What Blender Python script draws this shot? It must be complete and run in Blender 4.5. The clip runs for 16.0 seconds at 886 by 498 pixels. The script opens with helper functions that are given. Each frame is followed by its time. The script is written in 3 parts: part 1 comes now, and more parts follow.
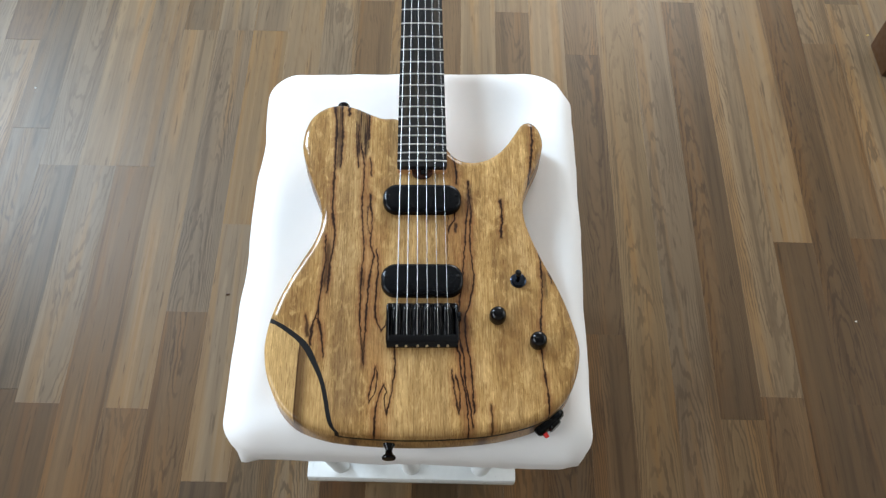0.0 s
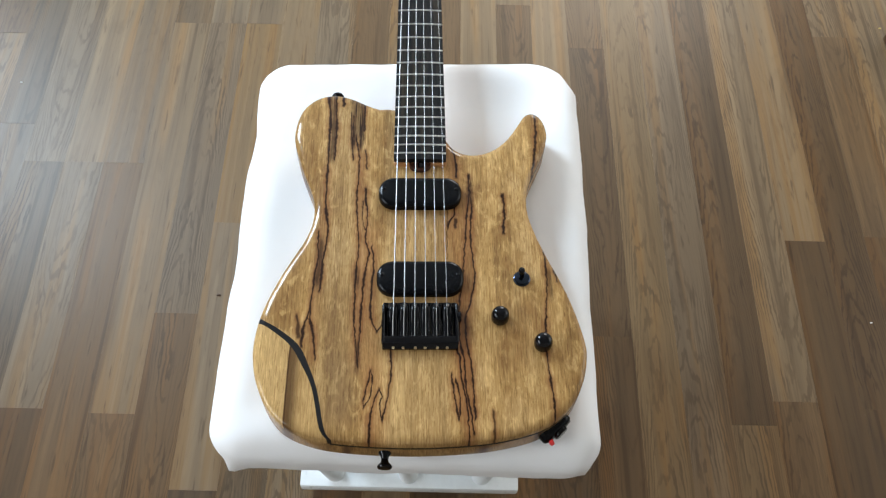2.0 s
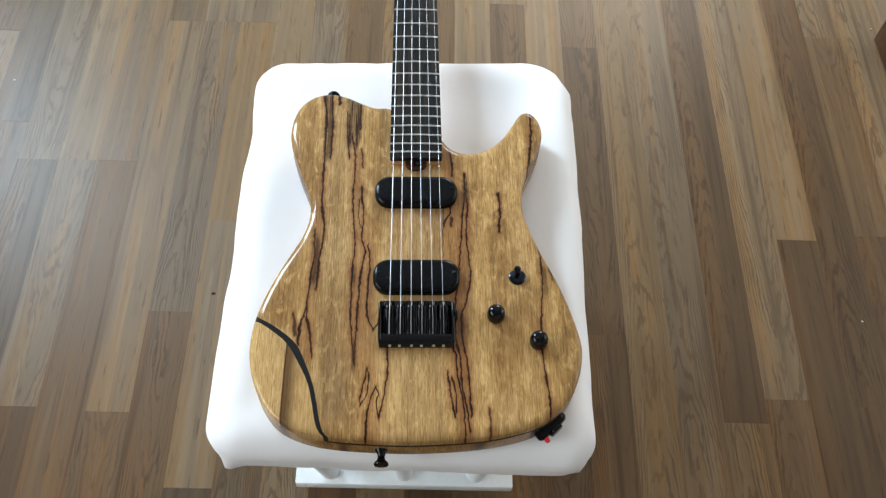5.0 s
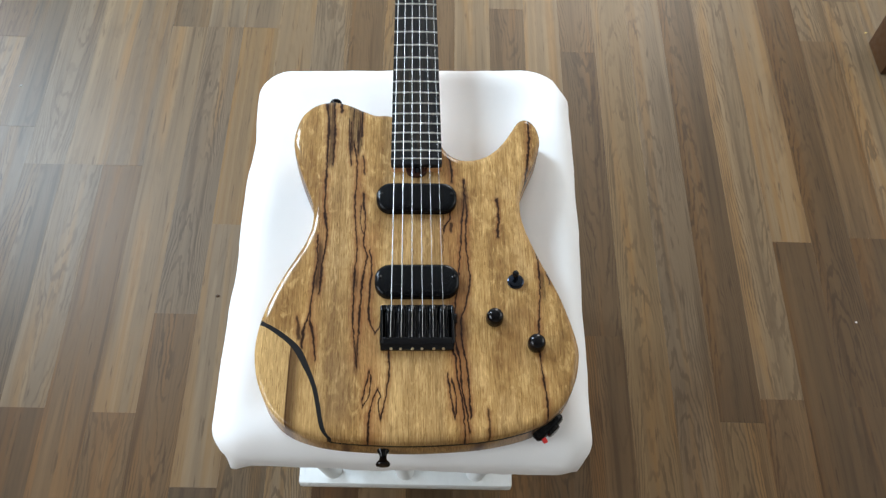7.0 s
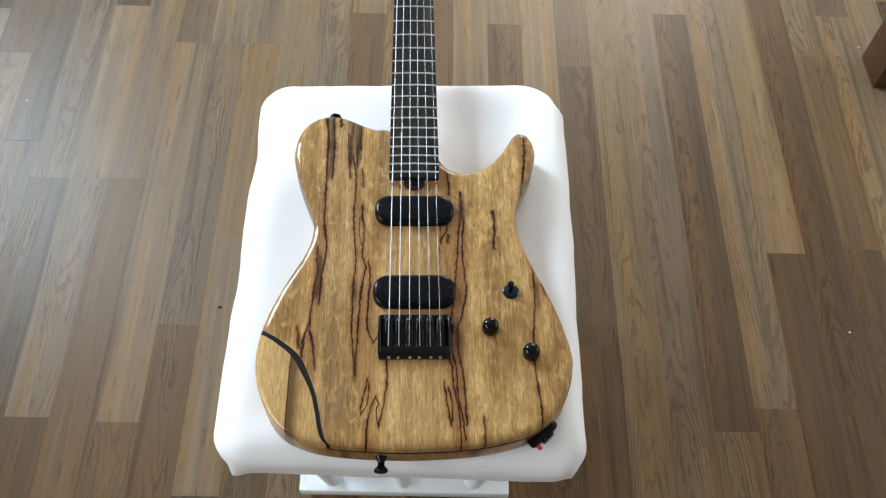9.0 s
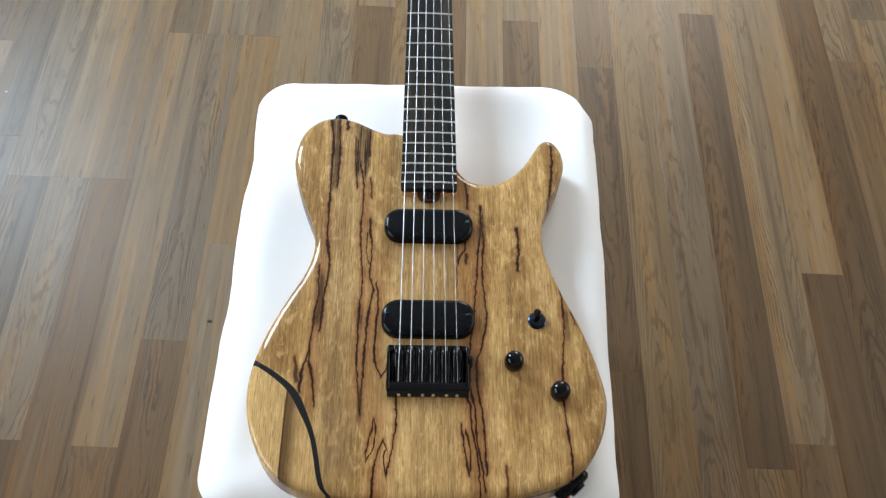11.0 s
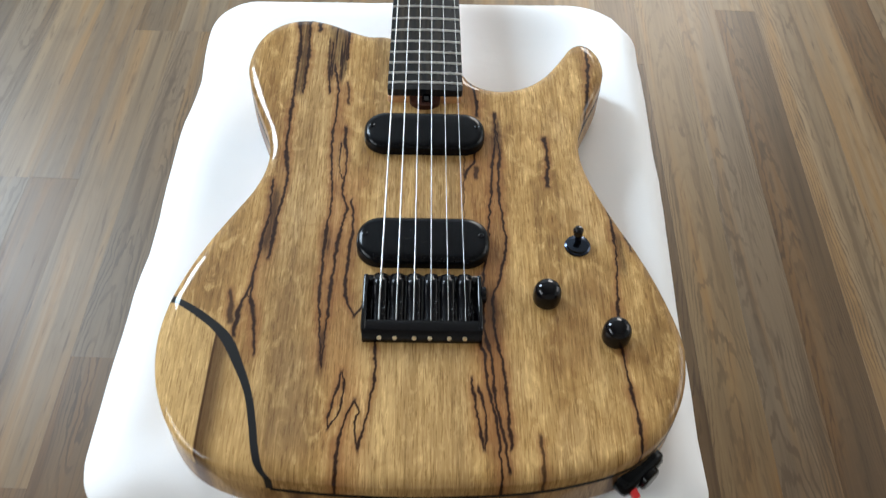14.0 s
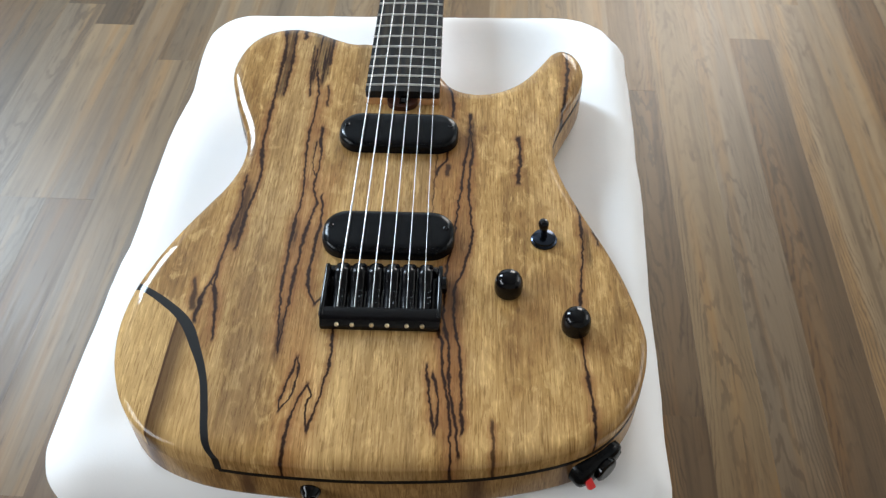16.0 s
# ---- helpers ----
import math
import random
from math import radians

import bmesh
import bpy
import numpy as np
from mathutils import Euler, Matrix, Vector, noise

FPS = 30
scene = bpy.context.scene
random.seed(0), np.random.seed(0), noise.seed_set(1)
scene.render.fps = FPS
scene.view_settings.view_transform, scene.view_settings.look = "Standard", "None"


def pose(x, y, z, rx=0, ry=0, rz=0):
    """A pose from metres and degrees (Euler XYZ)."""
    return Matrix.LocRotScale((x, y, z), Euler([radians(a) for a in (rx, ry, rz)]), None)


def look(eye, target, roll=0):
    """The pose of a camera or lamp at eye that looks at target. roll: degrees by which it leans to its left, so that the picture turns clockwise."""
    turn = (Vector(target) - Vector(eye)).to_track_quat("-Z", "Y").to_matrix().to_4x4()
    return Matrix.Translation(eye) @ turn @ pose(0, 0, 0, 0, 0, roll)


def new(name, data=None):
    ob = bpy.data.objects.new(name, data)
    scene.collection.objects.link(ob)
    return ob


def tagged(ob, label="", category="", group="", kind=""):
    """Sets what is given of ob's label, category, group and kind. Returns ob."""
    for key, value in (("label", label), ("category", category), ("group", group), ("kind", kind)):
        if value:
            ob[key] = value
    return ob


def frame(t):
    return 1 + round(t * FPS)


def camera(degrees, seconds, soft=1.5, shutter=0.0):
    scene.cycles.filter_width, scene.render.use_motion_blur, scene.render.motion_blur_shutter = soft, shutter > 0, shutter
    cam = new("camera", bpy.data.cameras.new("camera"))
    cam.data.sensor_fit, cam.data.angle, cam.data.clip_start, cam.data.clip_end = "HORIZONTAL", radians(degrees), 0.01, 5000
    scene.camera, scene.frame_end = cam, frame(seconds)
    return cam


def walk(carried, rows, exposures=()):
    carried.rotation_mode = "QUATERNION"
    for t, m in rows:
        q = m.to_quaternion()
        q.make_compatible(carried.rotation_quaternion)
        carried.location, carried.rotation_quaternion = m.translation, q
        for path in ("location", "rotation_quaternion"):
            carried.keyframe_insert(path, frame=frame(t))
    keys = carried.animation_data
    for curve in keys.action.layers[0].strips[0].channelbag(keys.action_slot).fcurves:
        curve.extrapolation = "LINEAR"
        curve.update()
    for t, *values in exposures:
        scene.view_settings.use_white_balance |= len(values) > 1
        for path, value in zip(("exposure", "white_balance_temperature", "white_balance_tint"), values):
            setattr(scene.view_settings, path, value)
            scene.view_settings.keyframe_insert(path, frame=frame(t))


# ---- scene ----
cam = camera(51.3, 16.0, soft=1.3, shutter=0.5)
PATH = [
    (0, (-0.007, -0.401, 1.297), (0.052, 0.618, -0.423), 3.0),
    (0.5, (-0.006, -0.397, 1.277), (0.063, 0.637, -0.433), 3.3),
    (1, (-0.007, -0.387, 1.256), (0.065, 0.647, -0.455), 3.3),
    (1.5, (-0.008, -0.383, 1.247), (0.058, 0.648, -0.465), 3.3),
    (2, (-0.005, -0.38, 1.247), (0.055, 0.646, -0.469), 3.0),
    (2.5, (-0.008, -0.376, 1.245), (0.068, 0.647, -0.472), 3.6),
    (3, (-0.012, -0.377, 1.245), (0.068, 0.649, -0.47), 3.9),
    (3.5, (-0.013, -0.379, 1.247), (0.067, 0.65, -0.466), 3.9),
    (4, (-0.014, -0.384, 1.251), (0.072, 0.646, -0.461), 4.3),
    (6.5, (-0.004, -0.379, 1.249), (0.065, 0.631, -0.476), 3.5),
    (7, (-0.01, -0.388, 1.274), (0.067, 0.632, -0.445), 3.8),
    (7.5, (-0.012, -0.404, 1.301), (0.067, 0.633, -0.407), 4.0),
    (8, (-0.01, -0.406, 1.302), (0.068, 0.633, -0.405), 3.8),
    (8.5, (-0.008, -0.397, 1.29), (0.071, 0.642, -0.416), 3.9),
    (9, (-0.005, -0.401, 1.292), (0.067, 0.643, -0.413), 3.4),
    (9.2, (0.001, -0.392, 1.281), (0.077, 0.668, -0.413), 3.6),
    (11.3, (-0.029, -0.298, 1.188), (0.06, 0.73, -0.525), 5.5),
    (11.5, (-0.033, -0.279, 1.175), (0.075, 0.739, -0.544), 6.1),
    (12, (-0.042, -0.252, 1.162), (0.088, 0.741, -0.569), 7.5),
    (12.5, (-0.042, -0.239, 1.134), (0.101, 0.745, -0.601), 8.3),
    (13, (-0.029, -0.295, 1.122), (0.079, 0.78, -0.561), 5.8),
    (13.5, (-0.014, -0.339, 1.02), (0.077, 0.848, -0.588), 4.5),
    (14, (-0.003, -0.318, 0.899), (0.05, 0.951, -0.647), 2.8),
    (14.5, (0.034, -0.307, 0.89), (-0.004, 0.998, -0.625), 0.1),
    (15, (0.064, -0.323, 0.878), (-0.053, 1.002, -0.616), -2.3),
    (15.5, (0.082, -0.342, 0.879), (-0.069, 0.996, -0.601), -2.8),
    (16, (0.052, -0.347, 0.875), (0.002, 1.003, -0.6), -0.2),
]
EXPOSURES = [(0.0, 0.0), (16.0, 0.0)]
walk(cam, [(t, look(eye, target, roll)) for t, eye, target, roll in PATH], EXPOSURES)

# ---- world and light ----
world = bpy.data.worlds.new("overcast_sky")
scene.world = world
world.use_nodes = True
sky = world.node_tree.nodes.new("ShaderNodeTexSky")
sky.sky_type, sky.sun_disc = "NISHITA", False
sky.sun_elevation, sky.sun_rotation = radians(40), radians(-90)
world.node_tree.links.new(sky.outputs[0], world.node_tree.nodes["Background"].inputs[0])
world.node_tree.nodes["Background"].inputs[1].default_value = 0.12


def window_light(name, centre, aim, width, height, power, colour):
    """Daylight that enters by a window's opening."""
    lamp = bpy.data.lights.new(name, "AREA")
    lamp.spread = radians(140)
    lamp.shape, lamp.size, lamp.size_y, lamp.energy, lamp.color = "RECTANGLE", width, height, power, colour
    ob = new(name, lamp)
    ob.matrix_world = look(centre, aim)
    return ob


ROOM = (-1.75, 2.35, -1.9, 3.1, 2.5)          # x0, x1, y0, y1, height
WIN_A = (1.48, 2.25, 1.15, 2.32)              # y0, y1, z0, z1 in the wall at x0: a tall one,
WIN_E = (-1.25, 0.25, 0.95, 1.60)             # and a broad one beside it
WIN_B = (0.05, 1.50, 0.75, 1.70)             # in the wall at x1
FILL_WIN = (0.50, 1.40, 0.85, 2.05)              # x0, x1, z0, z1 in the wall at y1: an unseen opening added for fill
SKY = 76.0                                    # watts that a square metre of opening lets in
BLUE, GREY = (0.68, 0.85, 1.0), (1.0, 0.955, 0.89)
for wall, face, win, share, tint in (("west", 1, WIN_A, 1.55, BLUE), ("west", 1, WIN_E, 0.26, (0.86, 0.94, 1.0)), ("east", -1, WIN_B, 0.095, GREY)):
    wide, high = win[1] - win[0], win[3] - win[2]
    eye = (ROOM[0] + 0.02 if face > 0 else ROOM[1] - 0.02, (win[0] + win[1]) / 2, (win[2] + win[3]) / 2)
    window_light("window_light_" + wall, eye, (eye[0] + face, eye[1], eye[2] - 0.45), wide, high, SKY * share * wide * high, tint)
# fill light added from the north, through a window that is only assumed
window_light("fill_light_north", (0.95, ROOM[3] - 0.02, 1.45), (0.95, ROOM[3] - 1.02, 1.0), 0.90, 1.2, SKY * 0.36, GREY)


# ---- node tools ----
class Nodes:
    """A node material, built socket by socket."""

    def __init__(self, name):
        self.mat = bpy.data.materials.new(name)
        self.mat.use_nodes = True
        self.tree = self.mat.node_tree
        self.bsdf = self.tree.nodes["Principled BSDF"]

    def put(self, socket, value):
        if isinstance(value, bpy.types.NodeSocket):
            self.tree.links.new(value, socket)
        elif isinstance(value, (tuple, list)) and len(value) == 3 and socket.type == "RGBA":
            socket.default_value = (*value, 1)
        else:
            socket.default_value = value

    def math(self, op, a, b=None, c=None):
        n = self.tree.nodes.new("ShaderNodeMath")
        n.operation = op
        for i, v in enumerate((a, b, c)):
            if v is not None:
                self.put(n.inputs[i], v)
        return n.outputs[0]

    def span(self, v, a, b, c=0.0, d=1.0, smooth=True):
        n = self.tree.nodes.new("ShaderNodeMapRange")
        n.interpolation_type = "SMOOTHSTEP" if smooth else "LINEAR"
        for key, value in (("Value", v), ("From Min", a), ("From Max", b), ("To Min", c), ("To Max", d)):
            self.put(n.inputs[key], value)
        return n.outputs[0]

    def place(self, kind="Object"):
        return self.tree.nodes.new("ShaderNodeTexCoord").outputs[kind]

    def scaled(self, vector, scale, shift=(0, 0, 0)):
        n = self.tree.nodes.new("ShaderNodeMapping")
        self.put(n.inputs[0], vector)
        self.put(n.inputs["Location"], shift)
        n.inputs["Scale"].default_value = scale
        return n.outputs[0]

    def noise(self, vector, scale=1.0, detail=3.0, rough=0.55, distortion=0.0):
        n = self.tree.nodes.new("ShaderNodeTexNoise")
        self.put(n.inputs["Vector"], vector)
        n.inputs["Scale"].default_value, n.inputs["Detail"].default_value = scale, detail
        n.inputs["Roughness"].default_value, n.inputs["Distortion"].default_value = rough, distortion
        return n.outputs["Fac"]

    def ramp(self, fac, stops):
        n = self.tree.nodes.new("ShaderNodeValToRGB")
        for _ in stops[2:]:
            n.color_ramp.elements.new(0.5)
        for e, (at, colour) in zip(n.color_ramp.elements, stops):
            e.position, e.color = at, (*colour, 1)
        self.put(n.inputs[0], fac)
        return n.outputs[0]

    def mix(self, fac, a, b, blend="MIX"):
        n = self.tree.nodes.new("ShaderNodeMix")
        n.data_type, n.blend_type = "RGBA", blend
        self.put(n.inputs[0], fac)
        self.put(n.inputs[6], a)
        self.put(n.inputs[7], b)
        return n.outputs[2]

    def curve(self, fac, points):
        n = self.tree.nodes.new("ShaderNodeFloatCurve")
        line = n.mapping.curves[0]
        points = sorted(points)
        for p, at in zip(line.points, (points[0], points[-1])):
            p.location = at
        for at in points[1:-1]:
            line.points.new(*at)
        for p in line.points:
            p.handle_type = "AUTO_CLAMPED"
        n.mapping.extend = "HORIZONTAL"
        n.mapping.update()
        self.put(n.inputs["Value"], fac)
        return n.outputs[0]

    def split(self, vector):
        n = self.tree.nodes.new("ShaderNodeSeparateXYZ")
        self.put(n.inputs[0], vector)
        return n.outputs

    def bump(self, height, strength, distance):
        n = self.tree.nodes.new("ShaderNodeBump")
        n.inputs["Strength"].default_value, n.inputs["Distance"].default_value = strength, distance
        self.put(n.inputs["Height"], height)
        self.put(self.bsdf.inputs["Normal"], n.outputs[0])

    def done(self, colour, rough, metal=0.0, coat=0.0, coat_rough=0.05, spec=0.5):
        for key, v in (("Base Color", colour), ("Roughness", rough), ("Metallic", metal), ("Coat Weight", coat),
                       ("Coat Roughness", coat_rough), ("Specular IOR Level", spec)):
            self.put(self.bsdf.inputs[key], v)
        return self.mat


def plain(name, colour, rough, metal=0.0, coat=0.0, grain=0.08, scale=300.0, spec=0.5):
    """A plain surface with faint mottling at two scales."""
    n = Nodes(name)
    p = n.place()
    fine, wide = n.noise(p, scale, 3), n.noise(p, scale / 12, 2)
    both = n.math("ADD", n.math("MULTIPLY", fine, 0.6), n.math("MULTIPLY", wide, 0.4))
    low, high = tuple(v * (1 - grain) for v in colour), tuple(min(1.0, v * (1 + grain)) for v in colour)
    c = n.ramp(both, [(0.3, low), (0.7, high)])
    return n.done(c, n.span(fine, 0.3, 0.7, rough * 0.85, rough * 1.15), metal, coat, spec=spec)


def floor_material():
    """Printed laminate: the strip's own tone with orange and grey bands along it, soft arches of figure, and short dark fibres."""
    n = Nodes("laminate")
    info = n.tree.nodes.new("ShaderNodeObjectInfo")
    shift = n.tree.nodes.new("ShaderNodeCombineXYZ")
    for i, k in enumerate((7.3, 31.7, 3.1)):
        n.put(shift.inputs[i], n.math("MULTIPLY", info.outputs["Random"], k))
    dice = n.math("FRACT", n.math("MULTIPLY", info.outputs["Random"], 17.3))
    coin = n.math("FRACT", n.math("MULTIPLY", info.outputs["Random"], 41.9))
    p = n.place()
    x, y, _ = n.split(p)
    fibre = n.noise(n.scaled(p, (300, 7, 1), shift.outputs[0]), 1.0, 3, 0.6)
    dash = n.noise(n.scaled(p, (190, 16, 1), shift.outputs[0]), 1.0, 2, 0.5)
    streak = n.noise(n.scaled(p, (62, 1.6, 1), shift.outputs[0]), 1.0, 3, 0.55, 0.4)
    hue = n.noise(n.scaled(p, (26, 1.5, 1), shift.outputs[0]), 1.0, 2, 0.5, 0.5)
    cloud = n.noise(n.scaled(p, (22, 5, 1), shift.outputs[0]), 1.0, 3, 0.6, 0.9)
    # nested arches along the strip, some up, some down, off its middle
    warp = n.noise(n.scaled(p, (30, 6, 1), shift.outputs[0]), 1.0, 4, 0.6)
    side = n.math("ADD", x, n.span(coin, 0.0, 1.0, -0.020, 0.020, smooth=False))
    arch = n.math("MULTIPLY", n.math("MULTIPLY", side, side), n.span(dice, 0.0, 1.0, 160.0, 420.0, smooth=False))
    along = n.math("MULTIPLY", y, n.math("SIGN", n.math("SUBTRACT", coin, 0.5)))
    level = n.math("ADD", n.math("ADD", along, arch), n.math("MULTIPLY", warp, 0.42))
    rings = n.math("SINE", n.math("MULTIPLY", level, 84.0))
    figured = n.math("MULTIPLY", n.span(dice, 0.20, 0.50, 0.15, 1.0), n.span(cloud, 0.38, 0.62, 0.10, 1.0))
    tone = info.outputs["Color"]
    dark = n.mix(1.0, tone, (0.44, 0.40, 0.37), "MULTIPLY")
    warm = n.mix(1.0, tone, (1.22, 1.04, 0.76), "MULTIPLY")
    cool = n.mix(1.0, tone, (0.84, 0.87, 0.91), "MULTIPLY")
    pale = n.mix(1.0, tone, (1.34, 1.36, 1.36), "MULTIPLY")
    c = n.mix(n.span(hue, 0.50, 0.64, 0.0, 0.85), tone, warm)
    c = n.mix(n.span(hue, 0.46, 0.34, 0.0, 0.75), c, cool)
    c = n.mix(n.span(streak, 0.52, 0.68, 0.0, 0.60), c, pale)
    c = n.mix(n.span(streak, 0.46, 0.30, 0.0, 0.62), c, dark)
    c = n.mix(n.math("MULTIPLY", n.span(rings, 0.10, 1.0, 0.0, 0.68), figured), c, dark)
    c = n.mix(n.span(fibre, 0.52, 0.72, 0.0, 0.34), c, dark)
    c = n.mix(n.span(dash, 0.62, 0.74, 0.0, 0.62), c, dark)
    c = n.mix(n.span(cloud, 0.60, 0.76, 0.0, 0.40), c, dark)
    n.bump(fibre, 0.04, 0.0004)
    return n.done(c, n.span(fibre, 0.3, 0.7, 0.36, 0.43), 0.0, spec=0.30)


def fabric_material():
    n = Nodes("white_cotton")
    p = n.place()
    weave = n.noise(p, 900.0, 2)
    soft = n.noise(p, 9.0, 3)
    c = n.ramp(soft, [(0.3, (0.86, 0.86, 0.87)), (0.7, (0.91, 0.905, 0.915))])
    n.bump(n.math("ADD", n.math("MULTIPLY", weave, 0.3), n.math("MULTIPLY", n.noise(p, 40.0, 4), 2.0)), 0.10, 0.002)
    n.put(n.bsdf.inputs["Sheen Weight"], 0.15)
    return n.done(c, 0.9, spec=0.2)


G = 0.422                                      # height of the guitar's flat top


class Limba(Nodes):
    """Lacquered black limba: golden wood with ink-dark veins that follow given courses, in millimetres of the guitar's plan."""

    def ready(self):
        self.p = self.place()
        x, y, self.z = self.split(self.p)
        wob = self.noise(self.scaled(self.p, (60, 110, 40)), 1.0, 3, 0.6)
        self.y, self.plain = y, x
        jag = self.noise(self.scaled(self.p, (240, 190, 40)), 1.0, 2, 0.6)
        sway = self.math("MULTIPLY_ADD", self.math("SUBTRACT", jag, 0.5), 0.0022, self.math("MULTIPLY", self.math("SUBTRACT", wob, 0.5), 0.0035))
        self.x = self.math("ADD", x, sway)
        self.fy = self.span(y, -0.11, 0.34, smooth=False)
        self.thick = self.span(self.noise(self.scaled(self.p, (22, 48, 20)), 1.0, 3, 0.6), 0.34, 0.66, 1.45, 0.62)
        self.veins, self.halo = None, None
        return self

    def course(self, points):
        c = self.curve(self.fy, [((b / 1000 + 0.11) / 0.45, (a / 1000 + 0.18) / 0.36) for a, b in points])
        return self.math("MULTIPLY_ADD", c, 0.36, -0.18)

    def band(self, points, width, soft=0.32, ends=4.0):
        """How much of a vein of that width in mm lies here."""
        lo, hi = min(b for _, b in points), max(b for _, b in points)
        off = self.math("ABSOLUTE", self.math("SUBTRACT", self.x, self.course(points)))
        off = self.math("MULTIPLY", off, self.thick) if width < 5 else off
        m = self.span(off, width / 2000 * (1 - soft), width / 2000 * (1 + soft), 1.0, 0.0)
        m = self.math("MULTIPLY", m, self.span(self.y, (lo - ends) / 1000, (lo + 0.5) / 1000))
        m = self.math("MULTIPLY", m, self.span(self.y, (hi + ends) / 1000, (hi - 0.5) / 1000))
        return m, off

    def vein(self, *points, width=1.6, strength=1.0, halo=0.6):
        m, off = self.band(points, width * 1.12, 0.55)
        m = self.math("MULTIPLY", m, strength)
        self.veins = m if self.veins is None else self.math("MAXIMUM", self.veins, m)
        if halo:
            lo, hi = min(b for _, b in points), max(b for _, b in points)
            h = self.span(off, width / 2200, width / 2200 + 0.0045, halo, 0.0)
            h = self.math("MULTIPLY", h, self.math("MULTIPLY", self.span(self.y, (lo - 8) / 1000, (lo + 4) / 1000), self.span(self.y, (hi + 8) / 1000, (hi - 4) / 1000)))
            self.halo = h if self.halo is None else self.math("MAXIMUM", self.halo, h)

    def stain(self, *points, width=8.0, strength=0.7, soft=0.8):
        """A broad streaky stain."""
        m, _ = self.band(points, width, soft, 14.0)
        streak = self.noise(self.scaled(self.p, (420, 14, 30)), 1.0, 3, 0.6)
        m = self.math("MULTIPLY", m, self.span(streak, 0.42, 0.56, strength * 0.58, strength * 1.05))
        self.veins = m if self.veins is None else self.math("MAXIMUM", self.veins, m)

    def wood(self):
        broad = self.noise(self.scaled(self.p, (42, 3.2, 10)), 1.0, 3, 0.55, 0.5)
        cloud = self.noise(self.scaled(self.p, (17, 8, 10)), 1.0, 3, 0.6, 0.6)
        figure = self.noise(self.scaled(self.p, (95, 44, 30)), 1.0, 4, 0.6, 0.9)
        c = self.ramp(broad, [(0.30, (0.245, 0.136, 0.045)), (0.48, (0.430, 0.262, 0.096)), (0.70, (0.570, 0.372, 0.152))])
        c = self.mix(self.span(cloud, 0.50, 0.66, 0.0, 0.58), c, (0.215, 0.112, 0.035))
        c = self.mix(self.span(cloud, 0.46, 0.30, 0.0, 0.45), c, (0.600, 0.405, 0.185))
        # shimmering patches across the grain
        c = self.mix(self.span(figure, 0.51, 0.66, 0.0, 0.55), c, (0.640, 0.425, 0.175))
        c = self.mix(self.span(figure, 0.47, 0.32, 0.0, 0.46), c, (0.240, 0.122, 0.036))
        return self.mix(1.0, c, (0.92, 0.875, 0.83), "MULTIPLY")

    def fine(self, c):
        """Fibres, pale flecks and pores over the colour c, which they follow."""
        fibre = self.noise(self.scaled(self.p, (640, 15, 60)), 1.0, 4, 0.65)
        pores = self.noise(self.scaled(self.p, (1000, 75, 60), (2.7, 4.1, 0)), 1.0, 3, 0.65)
        pale = self.noise(self.scaled(self.p, (700, 55, 60), (5.3, 1.9, 0)), 1.0, 3, 0.65)
        dark = self.mix(1.0, c, (0.44, 0.37, 0.29), "MULTIPLY")
        light = self.mix(1.0, c, (1.55, 1.62, 1.75), "MULTIPLY")
        c = self.mix(self.span(fibre, 0.49, 0.66, 0.0, 0.42), c, dark)
        c = self.mix(self.span(fibre, 0.46, 0.32, 0.0, 0.42), c, light)
        c = self.mix(self.span(pale, 0.52, 0.66, 0.0, 0.58), c, light)
        c = self.mix(self.span(pores, 0.53, 0.65, 0.0, 0.62), c, dark)
        return c, fibre


